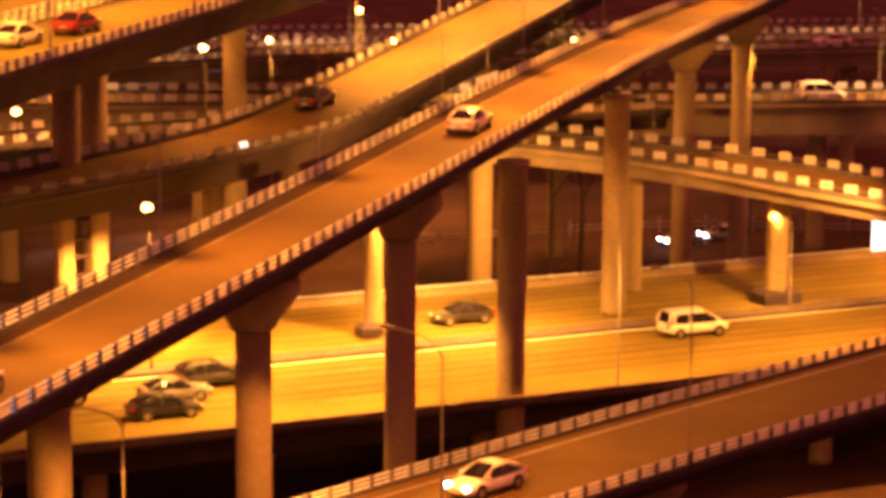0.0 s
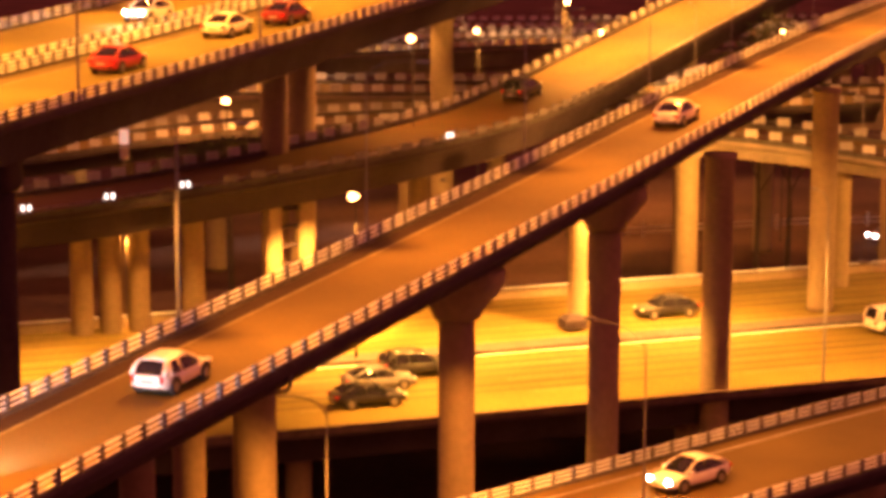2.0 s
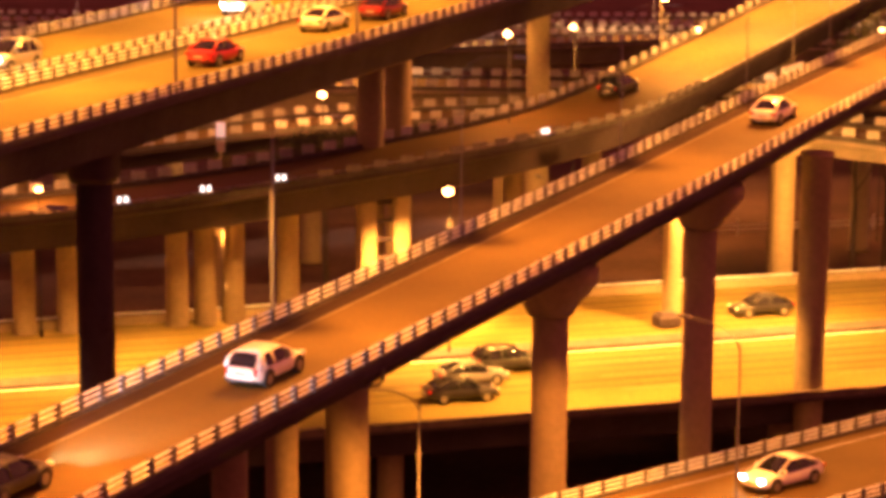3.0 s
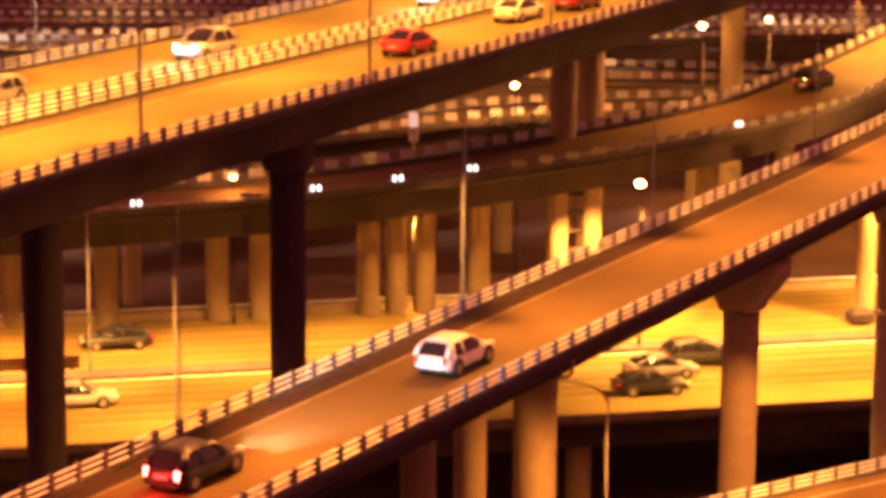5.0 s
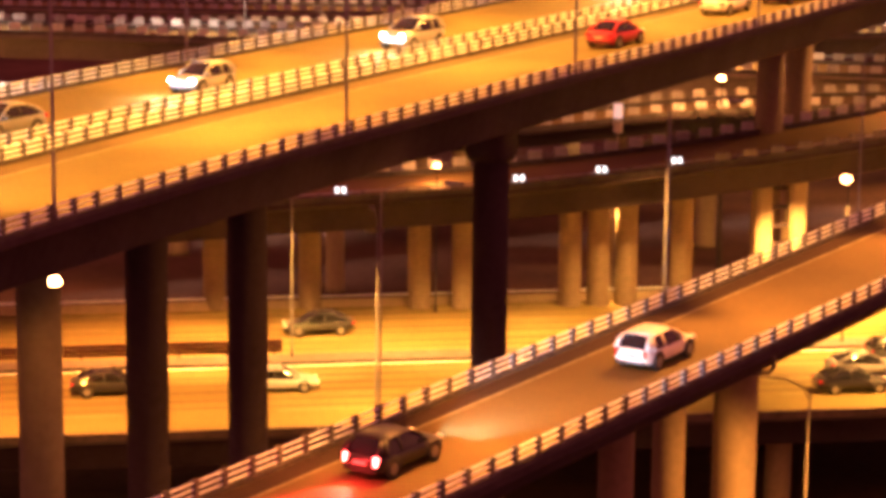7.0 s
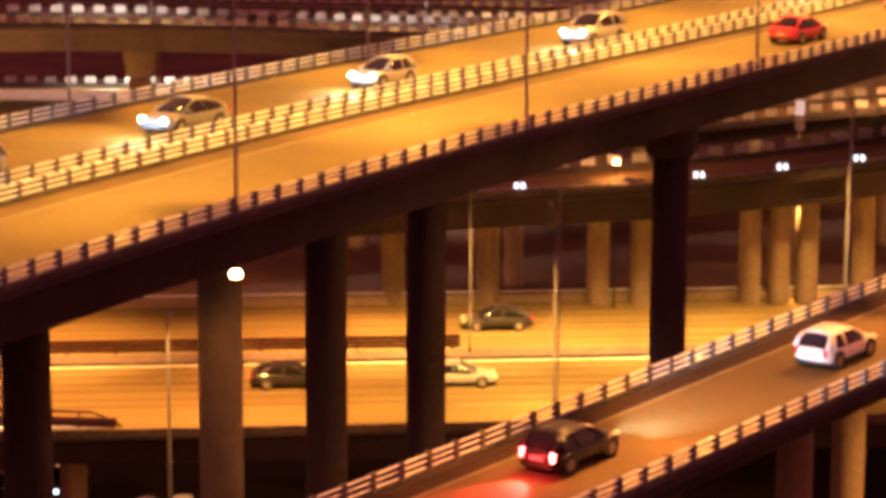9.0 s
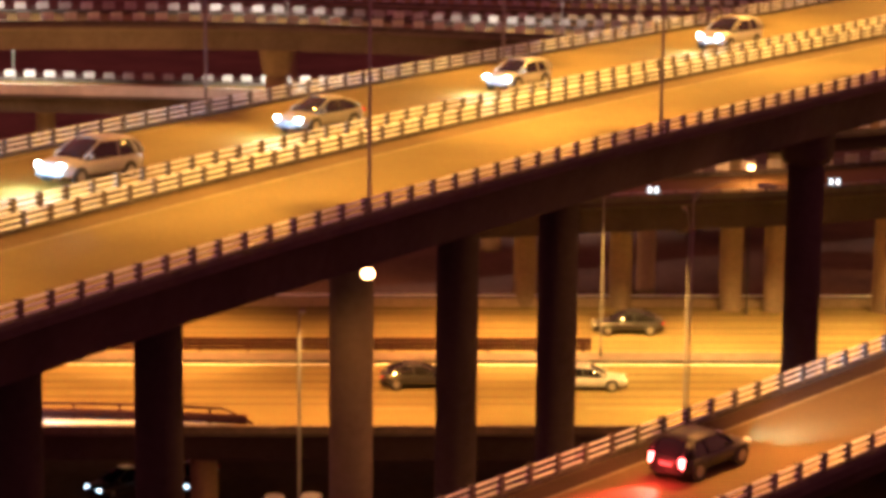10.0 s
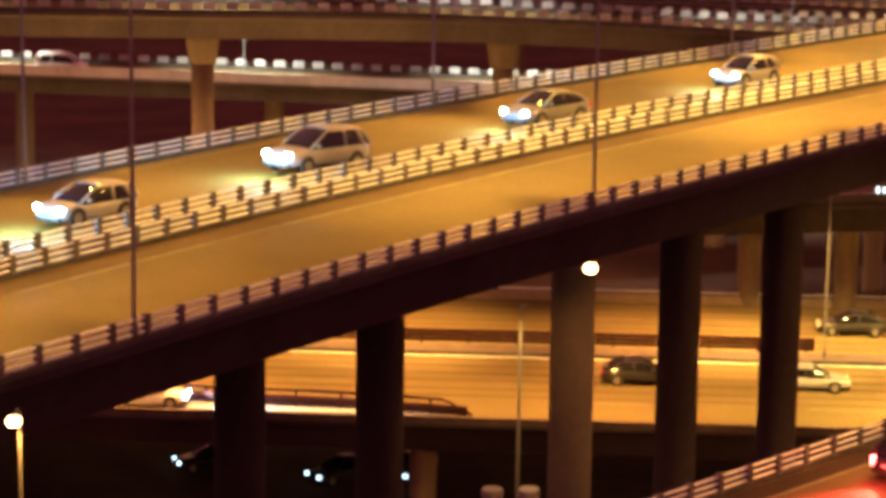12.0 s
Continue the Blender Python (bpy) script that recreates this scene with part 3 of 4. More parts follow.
for deg, h, reach, w in ((13.7, 9.7, 3.2, 9000), (19.55, 10, 2.0, 700)):
    s = way_r.bearing(deg, -W_R / 2 - 0.2)
    street_lamp(way_r.m(s, -W_R / 2 - 0.2, 0, pitch=False), h, reach, w * W1, 84, thick=0.8, tilt=10, colour=DEEP_SODIUM, wings=True, throw=(w * 0.9, 44, 56))
# Mostly added lamps; their poles stand behind piers so only the light shows.
for deg, watts, throw in ((-40, 25000, None), (-32, 25000, None), (-26, 26000, None), (-19.76, 26000, None), (-11.88, 21000, None), (-3.95, 24000, None), (-1.34, 20000, None),
                          (9.34, 25000, None), (12.81, 28000, None), (17.85, 28000, (42000, 76, 70)), (24.5, 26000, (30000, 76, 70)), (29, 25000, None), (33, 25000, None)):
    s = way_e.bearing(deg, -W_E / 2 - 0.2)
    street_lamp(way_e.m(s, -W_E / 2 - 0.2, 0, pitch=False), 12.2, 1.6, watts * W_EXP * (1.25 if deg < -10 else 1.0), 110, tilt=18, throw=throw, colour=DEEP_SODIUM if deg < -10 else SODIUM)
# Median lamps, mostly added too, again with poles behind piers.
for deg, watts, throw in ((-36, 22000, None), (-27, 22000, None), (-16.46, 22000, None), (-9.3, 21000, None), (-5.9, 22000, None), (-1.34, 26000, None),
                          (9.3, 24000, None), (12.85, 26000, None), (15.45, 20000, (20000, 78, 70)), (21.93, 3000, (5000, 78, 70)), (27, 22000, None), (31, 22000, None)):
    s = way_e.bearing(deg, 0.9)
    street_lamp(way_e.m(s, 0.9, 0.2, pitch=False), 6.6 if deg == 21.93 else 11, 1.6, watts * W_EXP * (1.25 if deg < -8 else 1.0), 98 if deg < 8 else 118, tilt=7, thick=0.8, throw=throw, colour=DEEP_SODIUM if deg < -8 else SODIUM)
for deg, h in ((-2.15, 6.2), (1.42, 6.6)):
    s = way_e.bearing(deg, W_E / 2 + 0.3)
    street_lamp(way_e.m(s, W_E / 2 + 0.3, 0, 180, pitch=False), h, 0.5, 5000, 140, label="short pale steel lamp at the edge of the expressway", thick=1.3, tilt=35)
# Added below the view to light the ramp piers from the front.
street_lamp(way_r.m(8, -W_R / 2 - 0.2, 0, pitch=False), 4.4, 0.6, 1200, 140, label="low unseen lamp added on the lower ramp to light piers", thick=0.8, colour=DEEP_SODIUM, throw=(1300, 78, 120))
street_lamp(Matrix.Translation((-28.3, 121.8, 0)), 16.5, 0.3, 1500, label="tall pale steel lamp mast on the ground", thick=1.5)
street_lamp(Matrix.Translation((7.6, 156.8, 8.2)), 15, 2.2, 24000, 84, tilt=4, label="tall pale steel lamp mast in the median", thick=1.4)
# lamps whose glare is seen
for top, base, watts in (((44.0, 256.3, 19.8), 0, 9000), ((51.2, 244.7, 23.8), 0, 9000),
                         ((58.9, 263.5, 18.8), 0, 9000), ((75.7, 248.8, 23.1), 0, 4000), ((72.1, 239.4, 21.1), 0, 4000), ((83.5, 219.7, 22.8), 0, 9000)):
    globe_lamp(top, base, watts, 0.32)
for top, watts in (((13.8, 199.5, 20.0), 5000), ((26.5, 183.1, 26.5), 3000)):
    globe_lamp(top, 0, watts, 0.31, bare=True)
globe_lamp((-7.5, 166.3, 17.9), 8.0, 450, 0.22, bare=True)
lantern = globe_lamp((19.2, 158.8, 18.7), 8.2, 65000, 0.32, cone=60, tilt=45, swing=8)
spot("lamp_light", (0, 0, 9.8), 18000, SODIUM, 110, lantern, 0.15)
for top, h in (((-20.0, 98.6, 23.9), 23.9), ((-27.9, 59.8, 26.9), 0)):
    globe_lamp(top, h, 550, 0.27 if top[1] > 80 else 0.2, back=0.3, hang=2.2 if h else 0, label="lit lantern below the wide viaduct beside a pier")
# Added lamps along the far roads, to brighten decks and boards.
for n_road, (way, width) in enumerate(far_roads):
    for s in np.arange(way.length * 0.2, way.length * 0.85, 42 if n_road < 4 else 26):
        street_lamp(way.m(s, -width / 2 - 0.2, 0, pitch=False), 9, 2, (12000, 9000, 5500, 5500, 9000, 19000)[n_road], 128 if n_road < 4 else 108, colour=(1.0, 0.46, 0.14) if n_road < 4 else (1.0, 0.62, 0.36))
# Added lamps that brighten the rising and the curving viaduct.
for way, width, gaps, watts in ((way_c, W_C, (way_c.bearing(12.8), way_c.bearing(14.6), way_c.bearing(16.4)), 21000), (way_m, 7.5, (14,), 250)):
    for s in gaps:
        street_lamp(way.m(s, width / 2 + 0.2, 0, 180, pitch=False), 9 if way is way_c else 4.6, 2, watts, thick=0.7)
# Lamps added for the boards of the middle viaduct.
for s, watts in ((12, 1200), (42, 1900), (68, 500), (92, 600)):
    street_lamp(way_k.m(s, -3.7, 0, pitch=False), 9, 2, watts, thick=0.7)
# added lamps, unseen behind the wide viaduct, that light the far girders from the ground
for deg in (-29, -23, -17.5, -11.5):
    a = radians(deg)
    globe_lamp((203 * math.sin(a), 203 * math.cos(a), 9.0), 0, 4200 if deg < -15 else 1600, 0.3, "unseen lamp added behind the wide viaduct to light girders", bare=True)


def twin_lamp(m):
    """Two small white lights on a short post."""
    root = thing("parapet_lamp", "small twin white lamp on a viaduct parapet", "lamp", m, "parapet lamps")
    bm = bmesh.new()
    lathe(bm, [(0.06, 0), (0.05, 0.5)], 8)
    part("post", bm, POST_PAINT, root)
    for side in (-1, 1):
        bm = bmesh.new()
        lathe(bm, [(0.06, 0.4), (0.11, 0.42), (0.11, 0.74), (0.06, 0.76)], 10, x=side * 0.22)
        part("lamp_head", bm, WHITE_LAMP, root, "small glowing white head")
    return root


for deg in (-4.9, -0.72, 1.16, 2.98, 9.0):
    twin_lamp(way_c.m(way_c.bearing(deg, -W_C / 2), -W_C / 2 - 0.35, 0.15, pitch=False))

# ---------------------------------------------------------------- vehicles
def loft(bm, stations, power=0.45, count=16):
    """A rounded hull: stations of (x, half width, bottom, top)."""
    loops = []
    for x, w, z0, z1 in stations:
        ring = []
        for k in range(count):
            q = 2 * math.pi * k / count
            c, s = math.cos(q), math.sin(q)
            ring.append(bm.verts.new((x, math.copysign(abs(c) ** power, c) * w, (z0 + z1) / 2 + math.copysign(abs(s) ** power, s) * (z1 - z0) / 2)))
        loops.append(ring)
    for a, b in zip(loops, loops[1:]):
        for k in range(count):
            bm.faces.new((a[k], a[(k + 1) % count], b[(k + 1) % count], b[k])).smooth = True
    bm.faces.new(loops[0][::-1])
    bm.faces.new(loops[-1])


# hull: (x, half width, bottom, top); cab: rear glass base, roof rear, roof front, windscreen base as (x, half width, height)
SHAPES = {
    "sedan": dict(hull=[(-2.30, 0.60, 0.44, 0.80), (-2.22, 0.76, 0.30, 0.93), (-1.9, 0.85, 0.22, 1.00), (-1.2, 0.90, 0.20, 0.98), (-0.2, 0.91, 0.19, 0.93), (0.9, 0.90, 0.20, 0.91), (1.5, 0.88, 0.21, 0.86), (1.98, 0.82, 0.24, 0.77), (2.22, 0.72, 0.29, 0.66), (2.32, 0.54, 0.36, 0.55)],
                  cab=[(-1.88, 0.74, 0.98), (-0.95, 0.58, 1.42), (0.12, 0.60, 1.46), (1.15, 0.76, 0.90)], wheels=(-1.36, 1.38), tall=False),
    "estate": dict(hull=[(-2.36, 0.66, 0.50, 0.92), (-2.28, 0.82, 0.36, 1.06), (-1.9, 0.91, 0.28, 1.10), (-1.2, 0.95, 0.26, 1.08), (-0.2, 0.95, 0.25, 1.05), (0.9, 0.94, 0.26, 1.04), (1.5, 0.93, 0.27, 1.00), (1.98, 0.88, 0.30, 0.92), (2.24, 0.78, 0.35, 0.80), (2.35, 0.60, 0.44, 0.66)],
                   cab=[(-2.24, 0.80, 1.06), (-1.82, 0.66, 1.64), (0.05, 0.68, 1.69), (1.18, 0.80, 1.02)], wheels=(-1.42, 1.44), tall=True),
    "van": dict(hull=[(-2.50, 0.70, 0.46, 0.95), (-2.43, 0.86, 0.34, 1.08), (-2.0, 0.92, 0.28, 1.12), (-1.2, 0.95, 0.26, 1.11), (-0.2, 0.95, 0.25, 1.10), (1.0, 0.94, 0.26, 1.08), (1.7, 0.92, 0.28, 1.03), (2.16, 0.87, 0.32, 0.92), (2.4, 0.78, 0.37, 0.80), (2.5, 0.60, 0.45, 0.66)],
                cab=[(-2.42, 0.84, 1.08), (-2.2, 0.72, 1.82), (0.45, 0.74, 1.88), (1.72, 0.84, 1.04)], wheels=(-1.55, 1.58), tall=True),
}
SHAPES["hatchback"] = dict(hull=[(0.83 * x, 0.88 * w, 0.83 * z0 - 0.03, 0.83 * z1) for x, w, z0, z1 in SHAPES["estate"]["hull"]], cab=[(0.83 * x, 0.88 * w, 0.83 * z) for x, w, z in SHAPES["estate"]["cab"]], wheels=(-1.18, 1.19), tall=True)


CAR_GLASS = material("car_glass", (0.012, 0.012, 0.015), 0.06, vary=0.0)
TYRE = material("tyre_rubber", (0.02, 0.02, 0.02), 0.9, vary=0.2)
RIM = material("wheel_rim", (0.35, 0.35, 0.36), 0.35, 0.8, vary=0.1)
TAIL = material("tail_lens", (0.55, 0.02, 0.015), 0.25, vary=0.0)
TAIL_ON = material("tail_lens_lit", (1.0, 0.05, 0.03), 0.25, vary=0.0, emit=30)
HEAD = material("headlamp_lens", (0.75, 0.75, 0.75), 0.15, vary=0.0)
HEAD_DIM = material("headlamp_dim", (1.0, 0.93, 0.85), 0.15, vary=0.0, emit=2.5)
HEAD_ON = material("headlamp_lit", (1.0, 0.97, 0.92), 0.15, vary=0.0, emit=28)
PAINTS = {"white": (0.78, 0.77, 0.74), "black": (0.018, 0.018, 0.02), "dark red": (0.22, 0.02, 0.015), "red": (0.5, 0.03, 0.02), "silver": (0.30, 0.30, 0.31), "grey": (0.16, 0.16, 0.17)}
PAINT_MATS = {k: material(k.replace(" ", "_") + "_car_paint", v, 0.28, vary=0.06, big=0.2, fine=4) for k, v in PAINTS.items()}
BLACK_TRIM = material("black_plastic_trim", (0.025, 0.025, 0.026), 0.6, vary=0.2)
made_cars = {}


def car(shape, paint, m, lit=False, label=""):
    """One car: x is ahead, the origin on the road."""
    words = {"sedan": "sedan", "estate": "sport utility car", "van": "minivan", "hatchback": "hatchback"}[shape]
    label = label or f"{paint} {words} with " + ("bright headlamps on a viaduct road" if lit else "dark windows on the road")
    key = (shape, paint, lit)
    if key in made_cars:
        return tagged(copy_thing(made_cars[key], m), label)
    d = SHAPES[shape]
    root = thing("car", label, "car", m, "cars on the roads")
    coat = PAINT_MATS[paint]
    hull, (rear, roof0, roof1, front) = d["hull"], d["cab"]
    bm = bmesh.new()
    loft(bm, hull, 0.5, 24)
    part("body", bm, coat, root)
    # glasshouse: a dark shell from the rear glass over the roof line to the windscreen
    line = [rear]
    for q in (0.3, 0.65, 1.0):
        line.append(tuple(a + (b - a) * q + (0.05 * q * (1 - q) * 2 if k == 2 else 0) for k, (a, b) in enumerate(zip(rear, roof0))))
    for q in (0.33, 0.66, 1.0):
        line.append(tuple(a + (b - a) * q + (0.06 * q * (1 - q) * 2 if k == 2 else 0) for k, (a, b) in enumerate(zip(roof0, roof1))))
    for q in (0.35, 0.7, 1.0):
        line.append(tuple(a + (b - a) * q + (0.05 * q * (1 - q) * 2 if k == 2 else 0) for k, (a, b) in enumerate(zip(roof1, front))))

    def belt(x):
        """Half width and height of the body under the glass."""
        u = (x - rear[0]) / (front[0] - rear[0])
        return 0.80 * hull[4][1] + 0.16 * hull[4][1] * min(1.0, 4 * u * (1 - u) + 0.4), rear[2] + (front[2] - rear[2]) * u - 0.05

    def shell(name, stations, mat, grow=0.0, low=0.0, label=""):
        bm = bmesh.new()
        loops = []
        for x, w, z in stations:
            wb, zb = belt(x)
            zb = zb + (z - zb) * low
            wb = wb + (w - wb) * low
            ring = [(-wb, zb), (-(w + wb) / 2, (z + zb) / 2), (-w, z - 0.07), (-w * 0.86, z - 0.015), (0, z + 0.02), (w * 0.86, z - 0.015), (w, z - 0.07), ((w + wb) / 2, (z + zb) / 2), (wb, zb)]
            loops.append([bm.verts.new((x, y * (1 + grow), zz + grow)) for y, zz in ring])
        for a, b in zip(loops, loops[1:]):
            for k in range(8):
                bm.faces.new((a[k], b[k], b[k + 1], a[k + 1])).smooth = True
        bm.faces.new(loops[0])
        bm.faces.new(loops[-1][::-1])
        bmesh.ops.recalc_face_normals(bm, faces=bm.faces)
        return part(name, bm, mat, root, label)

    shell("glasshouse", line, CAR_GLASS, label="dark tinted car glass")
    shell("roof", line[3:7], coat, 0.022, 0.80)
    # pillars in body colour
    for sgn in (-1, 1):
        for foot, head, r in ((rear, roof0, 0.085 if d["tall"] else 0.075), (front, roof1, 0.045)):
            bm = bmesh.new()
            tube(bm, [(foot[0], sgn * (belt(foot[0])[0] - 0.02), foot[2] - 0.04), ((foot[0] + head[0]) / 2, sgn * (foot[1] + head[1]) / 2 * 1.06, (foot[2] + head[2]) / 2 + 0.01), (head[0], sgn * head[1] * 0.99, head[2] - 0.05)], [r * 1.4, r, r * 0.8], 8)
            part("pillar", bm, coat, root)
        xm = (roof0[0] + roof1[0]) / 2 + 0.1
        wb, zb = belt(xm)
        bm = bmesh.new()
        tube(bm, [(xm, sgn * (wb + 0.005), zb), (xm - 0.06, sgn * (roof1[1] + 0.02), roof1[2] - 0.06)], 0.045, 6)
        part("pillar", bm, coat if d["tall"] else BLACK_TRIM, root)
        if d["tall"]:
            xd = roof0[0] + (roof1[0] - roof0[0]) * 0.12
            wb, zb = belt(xd)
            bm = bmesh.new()
            tube(bm, [(xd - 0.22, sgn * (wb + 0.0), zb), (xd, sgn * (roof0[1] + 0.015), roof0[2] - 0.05)], [0.12, 0.08], 8)
            part("pillar", bm, coat, root)
    for x in d["wheels"]:
        for sgn in (-1, 1):
            side = sgn * (hull[4][1] - 0.1)
            bm = bmesh.new()
            lathe(bm, [(0.36, -0.10), (0.39, 0.0), (0.39, 0.115), (0.35, 0.125)], 20)
            bmesh.ops.rotate(bm, verts=bm.verts, matrix=Matrix.Rotation(radians(-90 * sgn), 3, "X"))
            part("wheel_arch", bm, BLACK_TRIM, root).location = (x, side, 0.36)
            bm = bmesh.new()
            lathe(bm, [(0.24, -0.13), (0.30, -0.125), (0.325, -0.08), (0.325, 0.08), (0.30, 0.125), (0.24, 0.13)], 20)
            bmesh.ops.rotate(bm, verts=bm.verts, matrix=Matrix.Rotation(radians(90), 3, "X"))
            w = part("wheel", bm, TYRE, root)
            w.location = (x, side, 0.325)
            bm = bmesh.new()
            lathe(bm, [(0.21, -0.136), (0.22, 0), (0.21, 0.136)], 14)
            bmesh.ops.rotate(bm, verts=bm.verts, matrix=Matrix.Rotation(radians(90), 3, "X"))
            part("rim", bm, RIM, w)
    xf, xr, zl = hull[-1][0], hull[0][0], hull[-2][3]
    for sgn in (-1, 1):
        bm = bmesh.new()
        lathe(bm, [(0.02, -0.09), (0.12, -0.05), (0.145, 0.02), (0.10, 0.1), (0.02, 0.12)], 12, sx=0.8, sy=1.15)
        bmesh.ops.rotate(bm, verts=bm.verts, matrix=Matrix.Rotation(radians(90), 3, "Y"))
        part("headlight", bm, HEAD_ON if lit is True else HEAD_DIM if lit == "dim" else HEAD, root, "lit white headlight" if lit in (True, "dim") else "").location = (xf - 0.13, sgn * 0.6, zl - 0.02)
        bm = bmesh.new()
        if d["tall"]:
            box(bm, -0.06, 0.10, -0.08, 0.08, -0.2, 0.12)
        else:
            box(bm, -0.06, 0.10, -0.19, 0.17, -0.09, 0.07)
        bmesh.ops.bevel(bm, geom=bm.edges[:], offset=0.03, segments=2, affect="EDGES")
        part("tail_light", bm, TAIL if lit != "tail" else TAIL_ON, root).location = (xr + 0.06, sgn * hull[1][1] * 0.86, hull[0][3] - 0.02)
    bm = bmesh.new()
    box(bm, xr - 0.03, xr + 0.06, -0.26, 0.26, 0.56, 0.68)
    part("number_plate", bm, LINE, root, "blank pale plate")
    for name, x0, x1, w, z in (("rear_bumper", xr - 0.03, xr + 0.2, hull[1][1] * 0.94, hull[0][2] - 0.04), ("front_bumper", xf - 0.22, xf + 0.01, hull[-2][1] * 0.95, hull[-1][2] - 0.06), ("grille", xf - 0.1, xf + 0.02, 0.34, hull[-1][2] + 0.1)):
        bm = bmesh.new()
        box(bm, x0, x1, -w, w, z - 0.06, z + 0.08)
        bmesh.ops.bevel(bm, geom=bm.edges[:], offset=0.04, segments=2, affect="EDGES")
        part(name, bm, BLACK_TRIM, root)
    for sgn in (-1, 1):
        bm = bmesh.new()
        y = sgn * (belt(front[0])[0] + 0.13)
        box(bm, front[0] - 0.42, front[0] - 0.27, y - 0.1, y + 0.09, front[2] + 0.0, front[2] + 0.14)
        bmesh.ops.bevel(bm, geom=bm.edges[:], offset=0.03, segments=2, affect="EDGES")
        part("wing_mirror", bm, coat, root)
    made_cars[key] = root
    return root


def on(way, deg, off, back=False):
    return way.m(way.bearing(deg, off), off, 0.012, 180 if back else 0)


# on the ramp in front
car("hatchback", "white", on(way_a, 2.6, -0.5), label="white sport utility car driving up the ramp")
car("sedan", "white", on(way_a, 14.4, -0.3), label="white sedan driving up the ramp")
dark = car("hatchback", "black", on(way_a, -3.5, 0.2), "tail", label="black hatchback with lit red tail lights on the ramp")
for x, y, w, colour, turn in ((2.1, 0.5, 1800, (0.72, 0.86, 1.0), -88), (2.1, -0.5, 1800, (0.72, 0.86, 1.0), -88), (-2.3, 0.0, 2600, (1.0, 0.03, 0.02), 66)):
    lamp = spot("car_light", (x, y, 0.7), w, colour, 46 if x > 0 else 70, dark, 0.1)
    lamp.rotation_euler = (0, radians(turn), 0)
lamp = bpy.data.lights.new("car_light", "POINT")
lamp.energy, lamp.color, lamp.shadow_soft_size = 90, (1.0, 0.03, 0.02), 0.2
ob = new("car_light", lamp)
ob.parent = dark
ob.location = (-2.5, 0, 0.75)
# on the low ramp
car("sedan", "white", on(way_r, 14.8, 0.2, True), True, label="white sedan with glaring headlights on the low ramp")
# on the wide viaduct
for deg, off, shape, paint in ((-3.2, 3.4, "estate", "silver"), (-8.0, 3.6, "hatchback", "silver"), (-12.6, 3.4, "sedan", "grey"), (-17.9, 3.6, "estate", "silver"), (-23.2, 3.4, "hatchback", "silver"), (2.2, 3.4, "sedan", "white")):
    lit_car = car(shape, paint, on(way_b, deg, off, True), True, label=f"{paint} car with glaring headlights coming down the wide viaduct")
    for side in (-1, 1):
        lamp = bpy.data.lights.new("car_light", "POINT")
        lamp.energy, lamp.color, lamp.shadow_soft_size = 80, (0.92, 0.95, 1.0), 0.15
        ob = new("car_light", lamp)
        ob.parent = lit_car
        ob.location = (3.3, side * 0.62, 0.6)
for deg, off, shape, paint in ((1.5, -6.0, "sedan", "red"), (4.0, -5.0, "sedan", "white"), (5.4, -6.0, "sedan", "dark red")):
    car(shape, paint, on(way_b, deg, off), label=f"{paint} sedan driving away on the wide viaduct")
# on the expressway
for deg, off, back, shape, paint in ((19.6, -3.6, False, "van", "white"), (14.3, 6.6, True, "sedan", "black"), (7.3, -10.8, False, "sedan", "black"), (7.55, -7.0, False, "sedan", "grey"), (8.4, -4.4, False, "estate", "black"),
                                     (-5.35, 8.2, True, "sedan", "black"), (-6.3, -6.4, False, "sedan", "silver"), (-10.2, -6.0, False, "sedan", "black")):
    car(shape, paint, on(way_e, deg, off, back), label=f"{paint} car on the broad lit expressway")
slip = car("sedan", "white", on(way_e, -21.9, -14.0), True, label="white sedan with glaring headlights on the slip road")
for side in (-0.6, 0.6):
    beam = spot("car_light", (2.5, side, 0.75), 2200, (1.0, 0.93, 0.86), 44, slip, 0.1)
    beam.rotation_euler = (0, radians(-79), 0)
# far roads
for way, deg, off, back, shape, paint in ((far_roads[0][0], 22.4, -2, False, "van", "white"), (far_roads[1][0], 22.6, 1, True, "sedan", "white"), (far_roads[1][0], 9.9, -2, True, "sedan", "silver"), (far_roads[5][0], -23.8, -2, False, "van", "white")):
    car(shape, paint, on(way, deg, off, back), label=f"{paint} car on a far viaduct")
car("sedan", "white", Matrix.Translation((62, 208, 0.0)) @ Matrix.Rotation(radians(190), 4, "Z"), True, label="white sedan with headlights on the ground road")
for place, turn in (((-44.4, 142.6, 0), 235), ((-40.4, 144.6, 0), 260), ((-53.0, 142.5, 0), 215)):
    car("sedan", "black", Matrix.Translation(place) @ Matrix.Rotation(radians(turn), 4, "Z"), "dim", label="black sedan parked on the dark ground under a deck")
# on the rising viaduct
car("estate", "black", on(way_c, 10.8, 1.0), label="black sport utility car climbing the rising viaduct")

# ---------------------------------------------------------------- small things
for x, y in ((-29.1, 119.6), (-27.3, 120.2)):
    root = thing("stub_column", "short concrete column with a pale flared top", "column", Matrix.Translation((x, y, 0)), "stub columns")
    bm = bmesh.new()
    lathe(bm, [(0.48, 0), (0.45, 0.4), (0.45, 6.6), (0.5, 6.9)], 20)
    part("shaft", bm, SHADED_CONCRETE, root)
    bm = bmesh.new()
    lathe(bm, [(0.5, 6.9), (0.56, 7.1), (0.56, 7.4), (0.5, 7.5)], 20)
    part("cap", bm, BOARD_PAINT, root, "pale painted cap")


